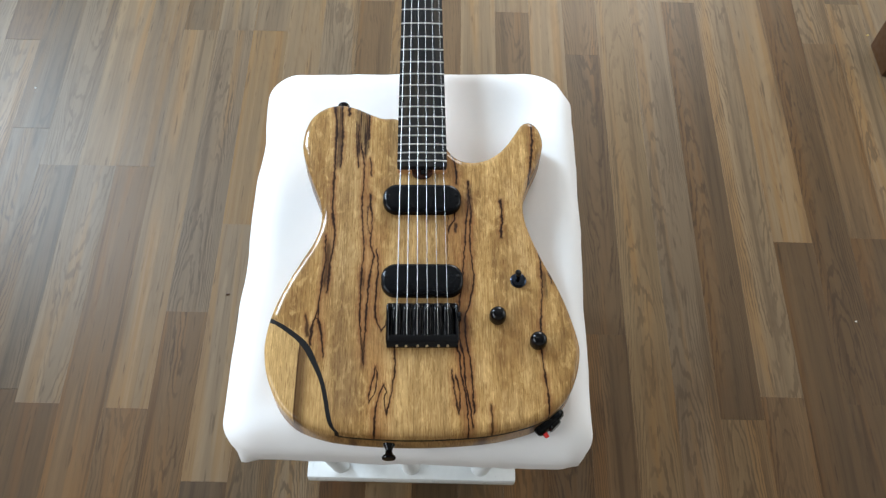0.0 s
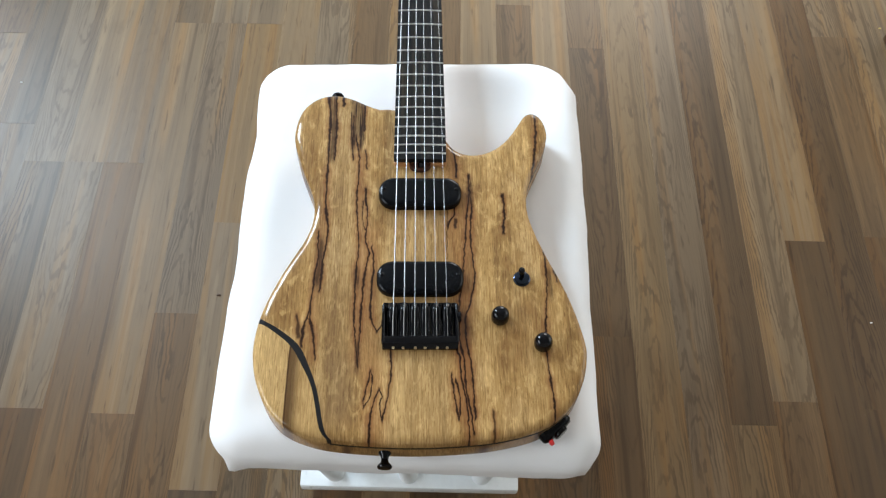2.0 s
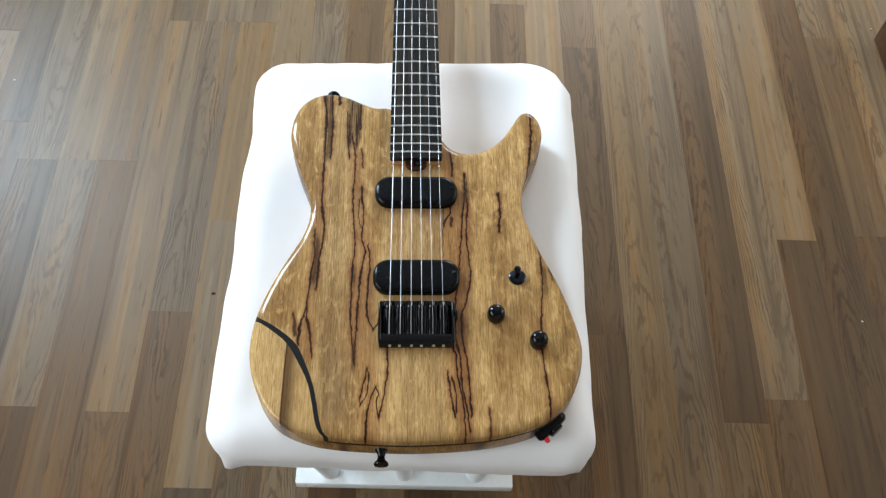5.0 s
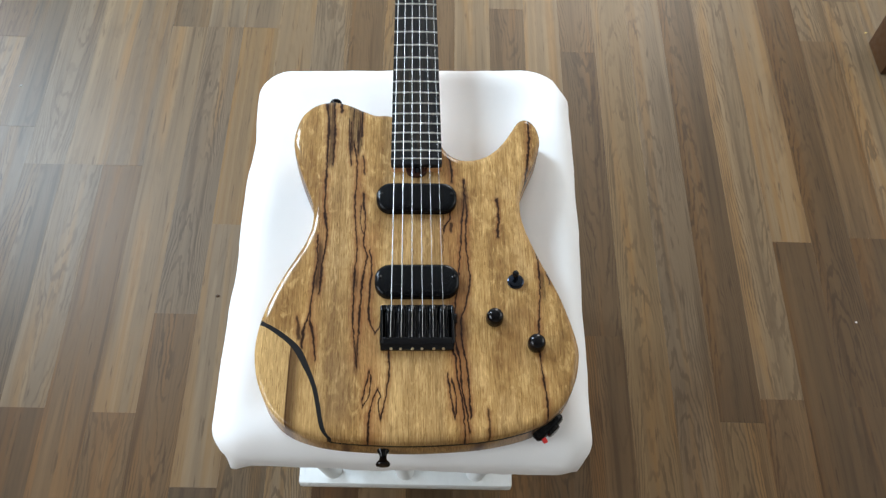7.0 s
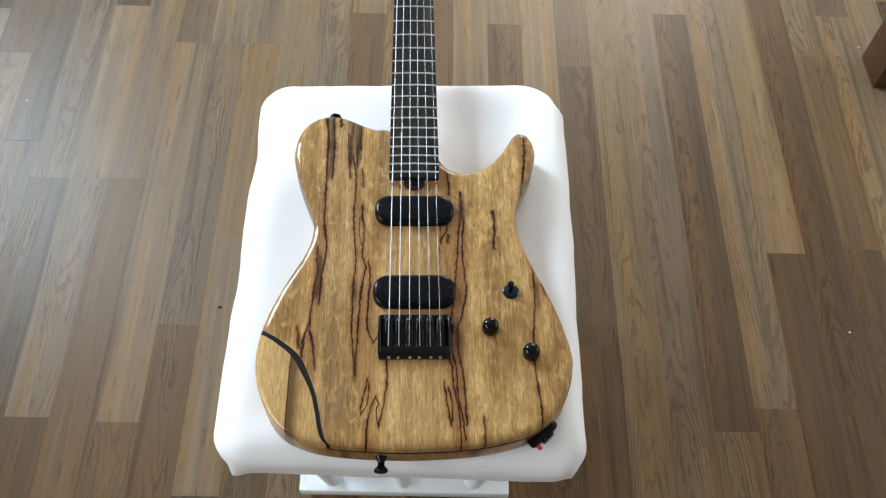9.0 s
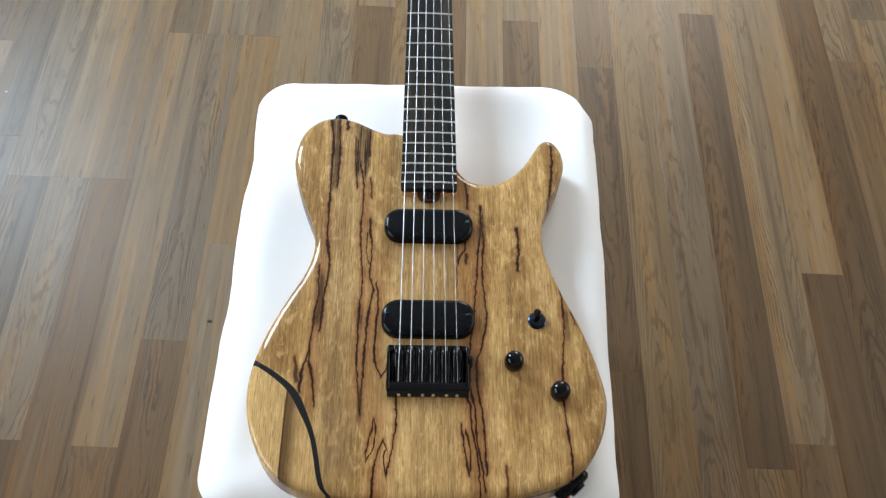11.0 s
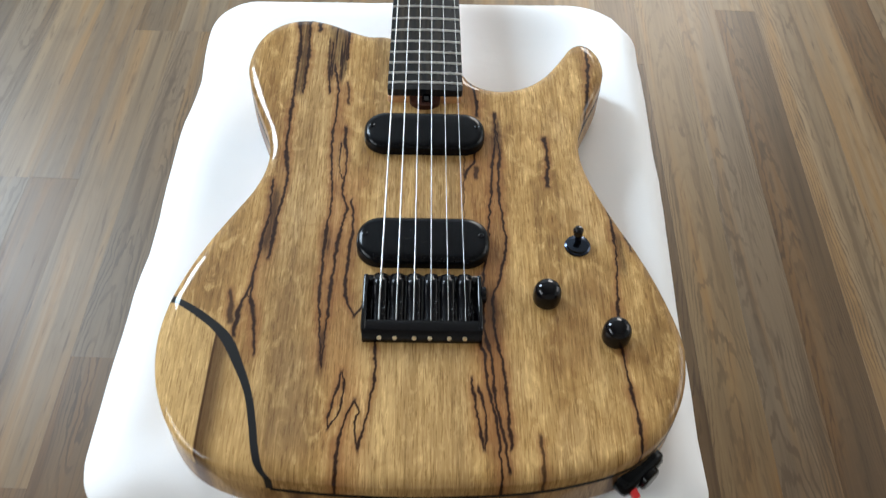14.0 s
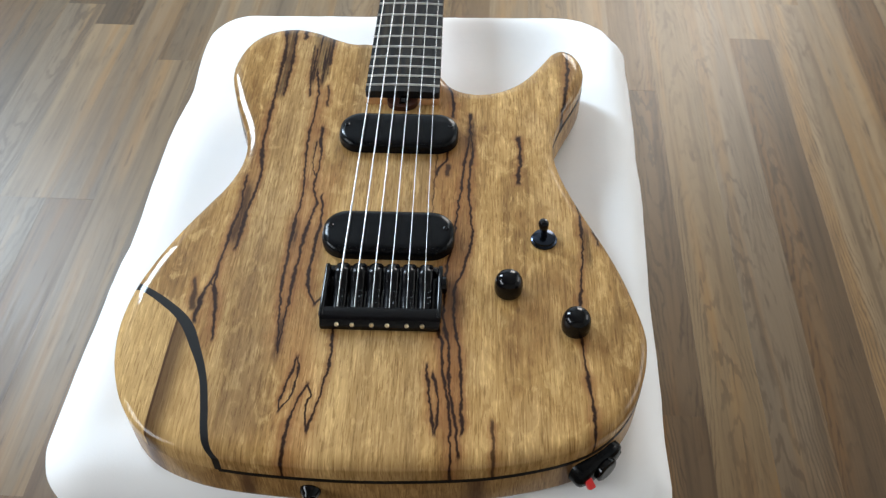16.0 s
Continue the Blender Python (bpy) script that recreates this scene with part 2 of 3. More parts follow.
def top_material():
    n = Limba("limba_top").ready()
    c = n.wood()
    # grey-brown heartwood on the bass side, pale sapwood along the middle, orange on the treble side of the strings
    for points, width, colour, amount in (
        (((-86, -60), (-84, 60), (-84, 180), (-86, 300)), 34, (0.213, 0.135, 0.065), 0.35),
        (((-2, -95), (-2, 60), (-4, 200), (-6, 320)), 62, (0.430, 0.275, 0.118), 0.34),
        (((40, -60), (38, 100), (36, 160), (36, 250)), 19, (0.270, 0.122, 0.038), 0.65),
        (((-42, -90), (-46, -20), (-52, 60), (-52, 130)), 20, (0.291, 0.130, 0.046), 0.5),
        (((-78, -80), (-74, -50), (-74, -40), (-76, -20)), 26, (0.194, 0.120, 0.061), 0.28),
        (((-62, -10), (-62, 60), (-62, 150), (-66, 230)), 13, (0.223, 0.095, 0.034), 0.5),
        (((48, -90), (46, 0), (50, 90), (52, 180)), 14, (0.215, 0.092, 0.030), 0.65),
        (((-106, -5), (-106, 60), (-103, 120), (-101, 200)), 11, (0.223, 0.100, 0.035), 0.45),
        # smoky shade about the knobs, painted as a broad brown band
        (((96, -10), (98, 10), (100, 25), (104, 40)), 44, (0.218, 0.105, 0.032), 0.55),
    ):
        m, _ = n.band(points, width, 0.85 if width != 62 else 0.18, 25.0)
        c = n.mix(n.math("MULTIPLY", m, amount), c, colour)
    c, grain = n.fine(c)
    # bass horn and its tail
    n.stain((-101, 324), (-98, 276), (-98, 240), (-98, 232), width=9, strength=0.72, soft=0.3)
    n.stain((-71, 320), (-70, 285), (-69, 262), width=14, strength=0.95, soft=0.35)
    n.stain((-76, 290), (-75, 262), (-74, 250), width=5, strength=0.95, soft=0.35)
    n.stain((-65, 285), (-65, 262), (-66, 248), width=5, strength=0.95, soft=0.35)
    n.vein((-105, 322), (-101, 276), (-101, 229), width=2.6)
    n.vein((-96, 320), (-94, 260), (-94, 228), width=2.2)
    n.vein((-88, 320), (-87, 304), width=2.2)
    n.stain((-104, 120), (-103, 95), (-105, 75), width=7, strength=0.75)
    n.vein((-101, 240), (-101, 182), (-100, 159), (-97, 138), (-98, 116), (-100, 103), (-101, 82), (-102, 64), width=2.2)
    n.vein((-107, 134), (-106, 116), (-105, 108), (-108, 82), (-109, 62), (-110, 46), (-113, 33), (-116, 17), (-116, 2), width=1.8)
    n.vein((-109, 62), (-110, 36), (-106, 17), (-102, -11), width=1.6)
    n.vein((-113, 33), (-109, 30), (-107, 20), width=1.5, halo=0)
    n.vein((-72, 262), (-67, 228), (-67, 201), (-68, 182), (-66, 145), (-64, 109), (-66, 82), (-66, 36), (-64, 11), (-61, -20), width=1.5)
    n.vein((-75, 289), (-75, 260), (-74, 228), width=1.7)
    n.vein((-60, 240), (-58, 216), width=1.6, strength=0.85)
    n.vein((-63, 312), (-62, 268), width=2.0)
    n.vein((-59, 189), (-58, 171), (-56, 159), (-56, 145), (-57, 134), (-57, 123), (-53, 109), (-57, 82), (-59, 42), (-60, 11), (-61, -20), width=1.6)
    n.vein((-57, 134), (-61, 150), (-61, 172), width=1.0, halo=0)
    n.vein((-50, 116), (-48, 96), (-49, 69), (-50, 49), (-47, 26), (-43, 18), width=1.4)
    n.vein((-43, 18), (-40, 23), (-37, 28), width=1.6, halo=0)
    n.stain((-65, 82), (-65, 74), width=5, strength=0.9)
    n.stain((-61, 0), (-61, -18), width=5, strength=0.8)
    # below the bridge
    n.vein((-30, 0), (-28, -14), (-30, -44), (-33, -61), (-36, -74), width=1.5)
    n.vein((-36, -74), (-38, -58), (-37, -48), (-39, -43), width=1.3, halo=0)
    n.vein((-39, -43), (-43, -51), (-47, -73), (-48, -100), width=1.4)
    n.vein((-48, -24), (-51, -41), (-54, -55), (-54, -61), width=1.5)
    n.vein((-47, -24), (-46, -35), (-49, -53), (-54, -61), width=1.3, halo=0)
    n.vein((-123, 36), (-121, 24), (-120, 12), width=2.6, strength=0.85)
    # treble side
    n.vein((53, 208), (53, 186), (50, 159), (47, 123), (43, 75), (39, 36), (39, 10), (43, -15), (44, -44), (48, -65), (50, -87), width=1.6)
    n.vein((53, 200), (55, 170), (53, 130), (55, 95), (56, 82), (50, 48), (45, 29), (46, 4), (50, -21), (51, -39), (52, -73), width=1.7)
    n.stain((54, 195), (54, 172), width=5.5, strength=0.85)
    n.vein((35, 4), (38, -8), (40, -33), (44, -56), (46, -100), width=1.5)
    n.vein((30, -27), (32, -44), (36, -73), width=1.4)
    n.vein((34, -33), (38, -53), (37, -73), width=1.3)
    n.stain((44, 36), (45, 22), width=6, strength=0.75)
    n.vein((34, 250), (39, 228), (40, 205), width=1.8)
    n.vein((37, 165), (36, 155), (31, 147), (29, 140), width=1.5)
    n.vein((38, 150), (37, 140), width=1.8, strength=0.9)
    n.vein((29, 163), (28, 102), width=1.0, strength=0.7, halo=0.2)
    n.vein((89, 182), (90, 163), (88, 133), width=2.5, halo=0.6)
    n.vein((129, 118), (130, 81), (129, 65), (126, 35), (124, 3), (125, -21), (127, -45), (128, -80), width=1.4)
    n.stain((132, 82), (132, 62), width=6, strength=0.75)
    n.vein((139, 90), (140, 76), width=2.4, strength=0.9)
    n.vein((131, 298), (130, 260), (126, 228), (123, 209), width=2.2)
    n.vein((69, -65), (70, -95), width=1.5, strength=0.8)
    c = n.mix(n.halo, c, (0.205, 0.078, 0.024))
    c = n.mix(n.veins, c, (0.021, 0.007, 0.003))
    # bared core wood past the black ply line on the bass-side lower bout
    rib = ((-168, 38), (-160, 31), (-149, 24.5), (-137, 16), (-122, 2), (-111, -18), (-102, -39), (-97, -59), (-93.5, -76), (-90, -86), (-85, -91), (-76, -95.5), (-64, -98))
    past = n.math("SUBTRACT", n.plain, n.course(rib))
    core, _ = n.fine(n.mix(0.55, n.wood(), (0.570, 0.370, 0.155)))
    inward = n.math("SUBTRACT", n.plain, n.course(((-127, 12), (-128, -14), (-128.5, -43), (-129, -85))))
    wedge = n.math("MULTIPLY", n.span(inward, -0.0004, 0.0004), n.math("MAXIMUM", n.span(inward, 0.017, 0.004, 0.0, 0.85), n.span(inward, 0.0040, 0.001)))
    core = n.mix(n.math("MULTIPLY", n.span(n.x, -0.129, -0.127), 0.35), core, (0.320, 0.180, 0.065))
    core = n.mix(n.math("MULTIPLY", wedge, 0.95), core, (0.040, 0.013, 0.004))
    south = n.span(n.y, 0.039, 0.037)
    c = n.mix(n.math("MULTIPLY", n.span(past, 0.0004, -0.0004), south), c, core)
    half = n.math("SUBTRACT", n.span(n.y, -0.045, 0.012, 0.0023, 0.0044), n.span(n.y, -0.080, -0.092, 0.0, 0.0006))
    off = n.math("SUBTRACT", half, n.math("ABSOLUTE", past))
    rim = n.math("MULTIPLY", n.span(off, -0.0002, 0.0002), n.span(n.y, 0.040, 0.038))
    c = n.mix(rim, c, (0.010, 0.010, 0.011))
    n.bump(grain, 0.03, 0.0003)
    return n.done(c, 0.4, coat=0.5, coat_rough=0.04, spec=0.05)


def core_material():
    n = Limba("limba_core").ready()
    c, _ = n.fine(n.mix(0.35, n.wood(), (0.252, 0.135, 0.051)))
    for x, w in ((-70, 9), (60, 12), (-128, 10), (112, 7)):
        m, _ = n.band(((x, -110), (x + 3, 0), (x, 330)), w, 0.8, 2.0)
        c = n.mix(n.math("MULTIPLY", m, 0.75), c, (0.073, 0.030, 0.018))
    return n.done(c, 0.4, coat=0.3, coat_rough=0.08, spec=0.1)


def ebony_material():
    n = Nodes("dark_fingerboard")
    p = n.place()
    broad = n.noise(n.scaled(p, (110, 5, 10)), 1.0, 3, 0.6, 0.3)
    fine = n.noise(n.scaled(p, (900, 40, 10)), 1.0, 3, 0.6)
    c = n.ramp(broad, [(0.50, (0.006, 0.007, 0.009)), (0.64, (0.024, 0.019, 0.014)), (0.78, (0.060, 0.044, 0.028))])
    c = n.mix(n.span(fine, 0.5, 0.75, 0, 0.5), c, (0.008, 0.007, 0.007))
    return n.done(c, 0.40, spec=0.16)


LAMINATE, FABRIC, TOP, CORE, EBONY = floor_material(), fabric_material(), top_material(), core_material(), ebony_material()
WALL = plain("wall_paint", (0.64, 0.62, 0.58), 0.85, scale=60)
CEIL = plain("white_paint", (0.70, 0.70, 0.70), 0.9, scale=60)
TAUPE = plain("taupe_paint", (0.60, 0.56, 0.51), 0.85, scale=60)
DIM = plain("ceiling_paint", (0.66, 0.64, 0.61), 0.9, scale=60)
FRAME = plain("window_paint", (0.80, 0.80, 0.80), 0.4)
ENAMEL = plain("white_enamel", (0.78, 0.81, 0.82), 0.32, scale=120, grain=0.04)
GUNMETAL = plain("dark_nickel", (0.034, 0.042, 0.060), 0.20, metal=1.0)
BLACK = plain("black_chrome", (0.002, 0.002, 0.003), 0.07, coat=0.0, grain=0.15, spec=0.26)
SADDLES = plain("black_cast_metal", (0.002, 0.002, 0.003), 0.22, grain=0.2, spec=0.16)
SATIN = plain("black_plastic", (0.003, 0.0035, 0.0045), 0.18, grain=0.2, scale=700, spec=0.14)
PLY = plain("black_veneer", (0.008, 0.007, 0.007), 0.4, spec=0.1)
STEEL = plain("nickel_steel", (0.33, 0.322, 0.31), 0.42, metal=1.0)
FRETS = plain("fret_wire", (0.72, 0.72, 0.71), 0.34, metal=1.0)
BRASS = plain("brass_ends", (0.72, 0.60, 0.40), 0.3, metal=1.0)
RED = plain("red_plastic", (0.75, 0.03, 0.03), 0.35)
MAPLE = plain("neck_wood", (0.42, 0.20, 0.075), 0.35, coat=0.6, scale=200)
POCKET = plain("stained_end_grain", (0.040, 0.012, 0.006), 0.5, grain=0.25, scale=400, spec=0.2)
YELLOW = plain("yellow_plastic", (0.50, 0.36, 0.11), 0.5)
CHESTNUT = plain("chestnut_stain", (0.066, 0.025, 0.007), 0.40, coat=0.1, grain=0.3, scale=90)


# ---- mesh tools ----
def finish(bm, name, material, smooth=True, angle=35):
    bmesh.ops.recalc_face_normals(bm, faces=bm.faces)
    me = bpy.data.meshes.new(name)
    bm.to_mesh(me)
    bm.free()
    me.materials.append(material)
    if smooth:
        me.polygons.foreach_set("use_smooth", [True] * len(me.polygons))
        me.set_sharp_from_angle(angle=radians(angle))
    return me


def part(name, bm, material, parent, label="", smooth=True):
    """Links a bmesh as one mesh object under a thing or a part."""
    ob = new(name, finish(bm, name, material, smooth))
    ob.parent = parent
    return tagged(ob, label)


def thing(name, at, label, category, group="", kind="", turn=0.0):
    ob = new(name)
    ob.empty_display_size = 0.05
    ob.matrix_world = pose(*at, 0, 0, turn)
    return tagged(ob, label, category, group, kind)


def box(x0, x1, y0, y1, z0, z1, bevel=0.0, segments=2):
    b = bmesh.new()
    bmesh.ops.create_cube(b, size=1.0, matrix=Matrix.Translation(((x0 + x1) / 2, (y0 + y1) / 2, (z0 + z1) / 2)) @ Matrix.Diagonal((x1 - x0, y1 - y0, z1 - z0, 1)))
    if bevel:
        bmesh.ops.bevel(b, geom=b.edges[:], offset=bevel, segments=segments, profile=0.5, affect="EDGES")
    return b


def lathe(profile, steps=32, m=Matrix.Identity(4)):
    """A turned solid: rows of (radius, height) from its foot to its top."""
    b = bmesh.new()
    rings = []
    for r, z in profile:
        rings.append([b.verts.new(m @ Vector((r * math.cos(2 * math.pi * k / steps), r * math.sin(2 * math.pi * k / steps), z))) for k in range(steps)])
    for lo, hi in zip(rings, rings[1:]):
        for k in range(steps):
            b.faces.new((lo[k], lo[(k + 1) % steps], hi[(k + 1) % steps], hi[k]))
    b.faces.new(rings[0][::-1])
    b.faces.new(rings[-1])
    return b


def tube(points, radius, steps=8):
    b = bmesh.new()
    pts = [Vector(p) for p in points]
    rings = []
    for i, p in enumerate(pts):
        d = (pts[min(i + 1, len(pts) - 1)] - pts[max(i - 1, 0)]).normalized()
        side = d.cross(Vector((0, 0, 1))).normalized() if abs(d.z) < 0.95 else Vector((1, 0, 0))
        up = side.cross(d)
        rings.append([b.verts.new(p + radius * (math.cos(2 * math.pi * k / steps) * side + math.sin(2 * math.pi * k / steps) * up)) for k in range(steps)])
    for lo, hi in zip(rings, rings[1:]):
        for k in range(steps):
            b.faces.new((lo[k], lo[(k + 1) % steps], hi[(k + 1) % steps], hi[k]))
    b.faces.new(rings[0][::-1])
    b.faces.new(rings[-1])
    return b


def stack(loops, cap_low=True, cap_high=True):
    """A solid skin through loops of as many points each."""
    b = bmesh.new()
    rings = [[b.verts.new(p) for p in loop] for loop in loops]
    for lo, hi in zip(rings, rings[1:]):
        for k in range(len(lo)):
            b.faces.new((lo[k], lo[(k + 1) % len(lo)], hi[(k + 1) % len(lo)], hi[k]))
    if cap_low:
        b.faces.new(rings[0][::-1])
    if cap_high:
        b.faces.new(rings[-1])
    return b


def smooth_loop(points, per=4):
    """A closed curve through the points (Catmull-Rom)."""
    out, n = [], len(points)
    for i in range(n):
        p0, p1, p2, p3 = (Vector(points[(i + k) % n]) for k in (-1, 0, 1, 2))
        for s in range(per):
            t = s / per
            out.append(0.5 * ((2 * p1) + (p2 - p0) * t + (2 * p0 - 5 * p1 + 4 * p2 - p3) * t * t + (3 * p1 - p0 - 3 * p2 + p3) * t ** 3))
    return out


def inset(loop, d):
    """The closed plan loop, counter-clockwise, moved inwards by d."""
    out, n = [], len(loop)
    for i in range(n):
        t = (loop[(i + 1) % n] - loop[i - 1]).normalized()
        out.append(loop[i] + d * Vector((-t.y, t.x)))
    return out


def rounded(w, d, r, cx=0.0, cy=0.0, per=8):
    """A plan loop of a rounded rectangle, counter-clockwise."""
    out = []
    for sx, sy, a in ((1, 1, 0), (-1, 1, 90), (-1, -1, 180), (1, -1, 270)):
        for k in range(per + 1):
            t = radians(a + 90 * k / per)
            out.append(Vector((cx + sx * (w / 2 - r) + r * math.cos(t), cy + sy * (d / 2 - r) + r * math.sin(t))))
    return out


def at_height(loop, z):
    return [(p.x, p.y, z) for p in loop]


# ---- room ----
def wall_with_window(name, label, x0, x1, y0, y1, height, wins):
    """A wall along y with openings through it, given in order of y."""
    bm = bmesh.new()
    slabs, at = [], y0
    for a, b, c, d in wins:
        slabs += [(at, a, 0, height), (a, b, 0, c), (a, b, d, height)]
        at = b
    for ya, yb, za, zb in slabs + [(at, y1, 0, height)]:
        bmesh.ops.create_cube(bm, size=1.0, matrix=Matrix.Translation(((x0 + x1) / 2, (ya + yb) / 2, (za + zb) / 2)) @ Matrix.Diagonal((x1 - x0, yb - ya, zb - za, 1)))
    return tagged(new(name, finish(bm, name, WALL, False)), label, "wall", kind="structure")


def window_unit(name, x, win, label):
    a, b, c, d = win
    w = thing(name, (x, (a + b) / 2, c), label, "window", kind="structure")
    hy, hz = (b - a) / 2, d - c
    for y0, y1, z0, z1 in ((-hy, hy, 0, 0.05), (-hy, hy, hz - 0.05, hz), (-hy, -hy + 0.05, 0.05, hz - 0.05), (hy - 0.05, hy, 0.05, hz - 0.05), (-0.03, 0.03, 0.05, hz - 0.05)):
        part("window_frame", box(-0.03, 0.03, y0, y1, z0, z1, 0.004), FRAME, w)
    return w


rx0, rx1, ry0, ry1, rh = ROOM
wall_with_window("wall_west", "plain off-white plastered wall with a tall and a broad window", rx0 - 0.2, rx0, ry0, ry1, rh, [WIN_E, WIN_A])
wall_with_window("wall_east", "plain off-white plastered wall with a window", rx1, rx1 + 0.2, ry0, ry1, rh, [WIN_B])
tagged(new("wall_south", finish(box(rx0 - 0.2, rx1 + 0.2, ry0 - 0.2, ry0, 0, rh), "wall_south", TAUPE, False)), "plain taupe-painted plastered wall", "wall", kind="structure")
north = wall_with_window("wall_north", "plain white plastered wall with an added window for fill light", 0, 0.2, rx0 - 0.2, rx1 + 0.2, rh, [FILL_WIN])
north.matrix_world = Matrix(((0, 1, 0, 0), (1, 0, 0, ry1), (0, 0, 1, 0), (0, 0, 0, 1)))
north.data.flip_normals()
north.data.materials[0] = CEIL
tagged(new("ceiling", finish(box(rx0 - 0.2, rx1 + 0.2, ry0 - 0.2, ry1 + 0.2, rh, rh + 0.15), "ceiling", DIM, False)), "plain off-white ceiling", "ceiling", kind="structure")
window_unit("window_1", rx0 - 0.1, WIN_A, "tall unseen white-framed window added for fill light from the north")
# unseen window added round the northern fill light
pane = window_unit("fill_window", 0, FILL_WIN, "unseen white-framed window added for fill light from the north")
pane.matrix_world = pose((FILL_WIN[0] + FILL_WIN[1]) / 2, ry1 + 0.1, FILL_WIN[2], 0, 0, 90)
window_unit("window_4", rx0 - 0.1, WIN_E, "broad unseen white-framed window added for fill light from the north")
window_unit("window_2", rx1 + 0.1, WIN_B, "broad unseen white-framed window added for fill light from the north")

floor = tagged(new("floor", finish(box(rx0 - 0.2, rx1 + 0.2, ry0 - 0.2, ry1 + 0.2, -0.12, -0.0085), "floor", LAMINATE, False)),
               "brown wood-look laminate floor of narrow staggered strips", "floor", kind="structure")
floor.color = (0.13, 0.088, 0.046, 1)
SKEW = math.atan(0.028)                        # the strips and the stool lie turned a little against the guitar


# ---- stool with padded seat ----
def pad_plan(d):
    """The seat's plan moved inwards by d: corners of their own radius, slanting ends, and a cut-off far corner."""
    out = []
    x0, x1, y0, y1 = -0.1992 + d, 0.1968 - d, -0.2570 + d, 0.2605 - d
    corners = []
    for x, y, sx, sy, a, r in ((x1, y1, 1, 1, 0, 0.060), (x0, y1, -1, 1, 90, 0.038), (x0, y0, -1, -1, 180, 0.035), (x1, y0, 1, -1, 270, 0.034)):
        r = max(r - 0.5 * d, 0.010)
        corners.append([Vector((x - sx * r + r * math.cos(radians(a + 9 * k)), y - sy * r + r * math.sin(radians(a + 9 * k)))) for k in range(11)])
    for arc, nxt in zip(corners, corners[1:] + corners[:1]):
        out += arc + [arc[-1].lerp(nxt[0], k / 24) for k in range(1, 24)]
    cut = Vector((0.866, 0.5))
    for p in out:
        p.y += (0.042 if p.y > 0 else -0.015) * p.x * min(1.0, abs(p.y) / 0.2)
        over = p.dot(cut) - (0.2795 - d)
        if over > 0:
            p -= cut * over
    return out


def build_stool():
    stool = thing("stool", (-0.006, 0.161, 0), "low white-painted wooden stool with a padded white cotton seat", "stool", turn=-math.degrees(SKEW))
    # padded seat in a cotton cover: rings from the tucked hem up over the rounded edge
    rows = [(0.302, 0.030), (0.303, 0.016), (0.307, 0.008), (0.315, 0.004), (0.330, 0.002), (0.343, 0.0005), (0.353, 0.0), (0.362, 0.002), (0.369, 0.006),
            (0.3750, 0.012), (0.3788, 0.020), (0.3800, 0.030), (0.3785, 0.042), (0.3763, 0.056), (0.3745, 0.072), (0.3737, 0.09), (0.3736, 0.12), (0.3737, 0.15), (0.3738, 0.18)]
    bm = bmesh.new()
    rings = []
    bump = lambda v, at, size: math.exp(-((v - at) / size) ** 2)
    for z, d in rows:
        edge, low = max(0.0, 1 - d / 0.05), max(0.0, min(1.0, (0.342 - z) / 0.03))
        ring = []
        for p in pad_plan(d):
            ang = math.atan2(p.y, p.x)
            ripple = 0.0016 * noise.noise(Vector((math.cos(ang) * 6, math.sin(ang) * 6, z * 30))) + 0.0011 * noise.noise(Vector((math.cos(ang) * 16, math.sin(ang) * 16, z * 50)))
            # pinched folds of the cover at the two near corners
            fold = 0.0
            for fx, fy, amount, size in ((-0.178, -0.251, 0.012, 0.009), (-0.189, -0.246, -0.005, 0.006), (-0.196, -0.236, 0.007, 0.006), (0.196, -0.224, 0.006, 0.006), (0.192, -0.236, -0.003, 0.005), (0.185, -0.246, 0.005, 0.006)):
                fold += amount * math.exp(-((p.x - fx) ** 2 + (p.y - fy) ** 2) / size ** 2)
            # dents where the cover is drawn in, on the bass side
            dent = (0.0052 * bump(p.y, 0.136, 0.030) + 0.0026 * bump(p.y, -0.035, 0.036)) * (p.x < -0.1) * edge
            slack = -0.0025 * min(1.0, max(0.0, (0.02 - p.y) / 0.12)) * (p.x > 0.1) * edge
            q = p + p.normalized() * (ripple * edge + fold * low) + Vector((dent + slack, 0.0))
            dz = 0.0018 * noise.noise(Vector((p.x * 9, p.y * 9, 3.0))) * (1 - edge) - 0.004 * low * max(0, noise.noise(Vector((p.x * 14, p.y * 14, 9.0))))
            ring.append(bm.verts.new((q.x, q.y, z + dz * (0.3 if z > 0.37 else 1))))
        rings.append(ring)
    for lo, hi in zip(rings, rings[1:]):
        for k in range(len(lo)):
            bm.faces.new((lo[k], lo[(k + 1) % len(lo)], hi[(k + 1) % len(lo)], hi[k]))
    bm.faces.new(rings[0][::-1])
    bm.faces.new(rings[-1])
    part("seat_pad", bm, FABRIC, stool, "padded seat in a tight white cotton cover with pinched corners")
    part("seat_board", box(-0.165, 0.165, -0.225, 0.225, 0.285, 0.3125, 0.004), ENAMEL, stool)
    part("lower_shelf", box(-0.135, 0.135, -0.210, 0.15, 0.100, 0.118, 0.003), ENAMEL, stool, "white-painted board with softened edges")
    for x, lean in ((-0.092, -16), (-0.001, -5), (0.088, 13)):
        top = (x + 0.19 * math.tan(radians(lean)), -0.184, 0.290)
        part("spindle", tube([(x, -0.193, 0.116), top], 0.0118, 20), ENAMEL, stool)
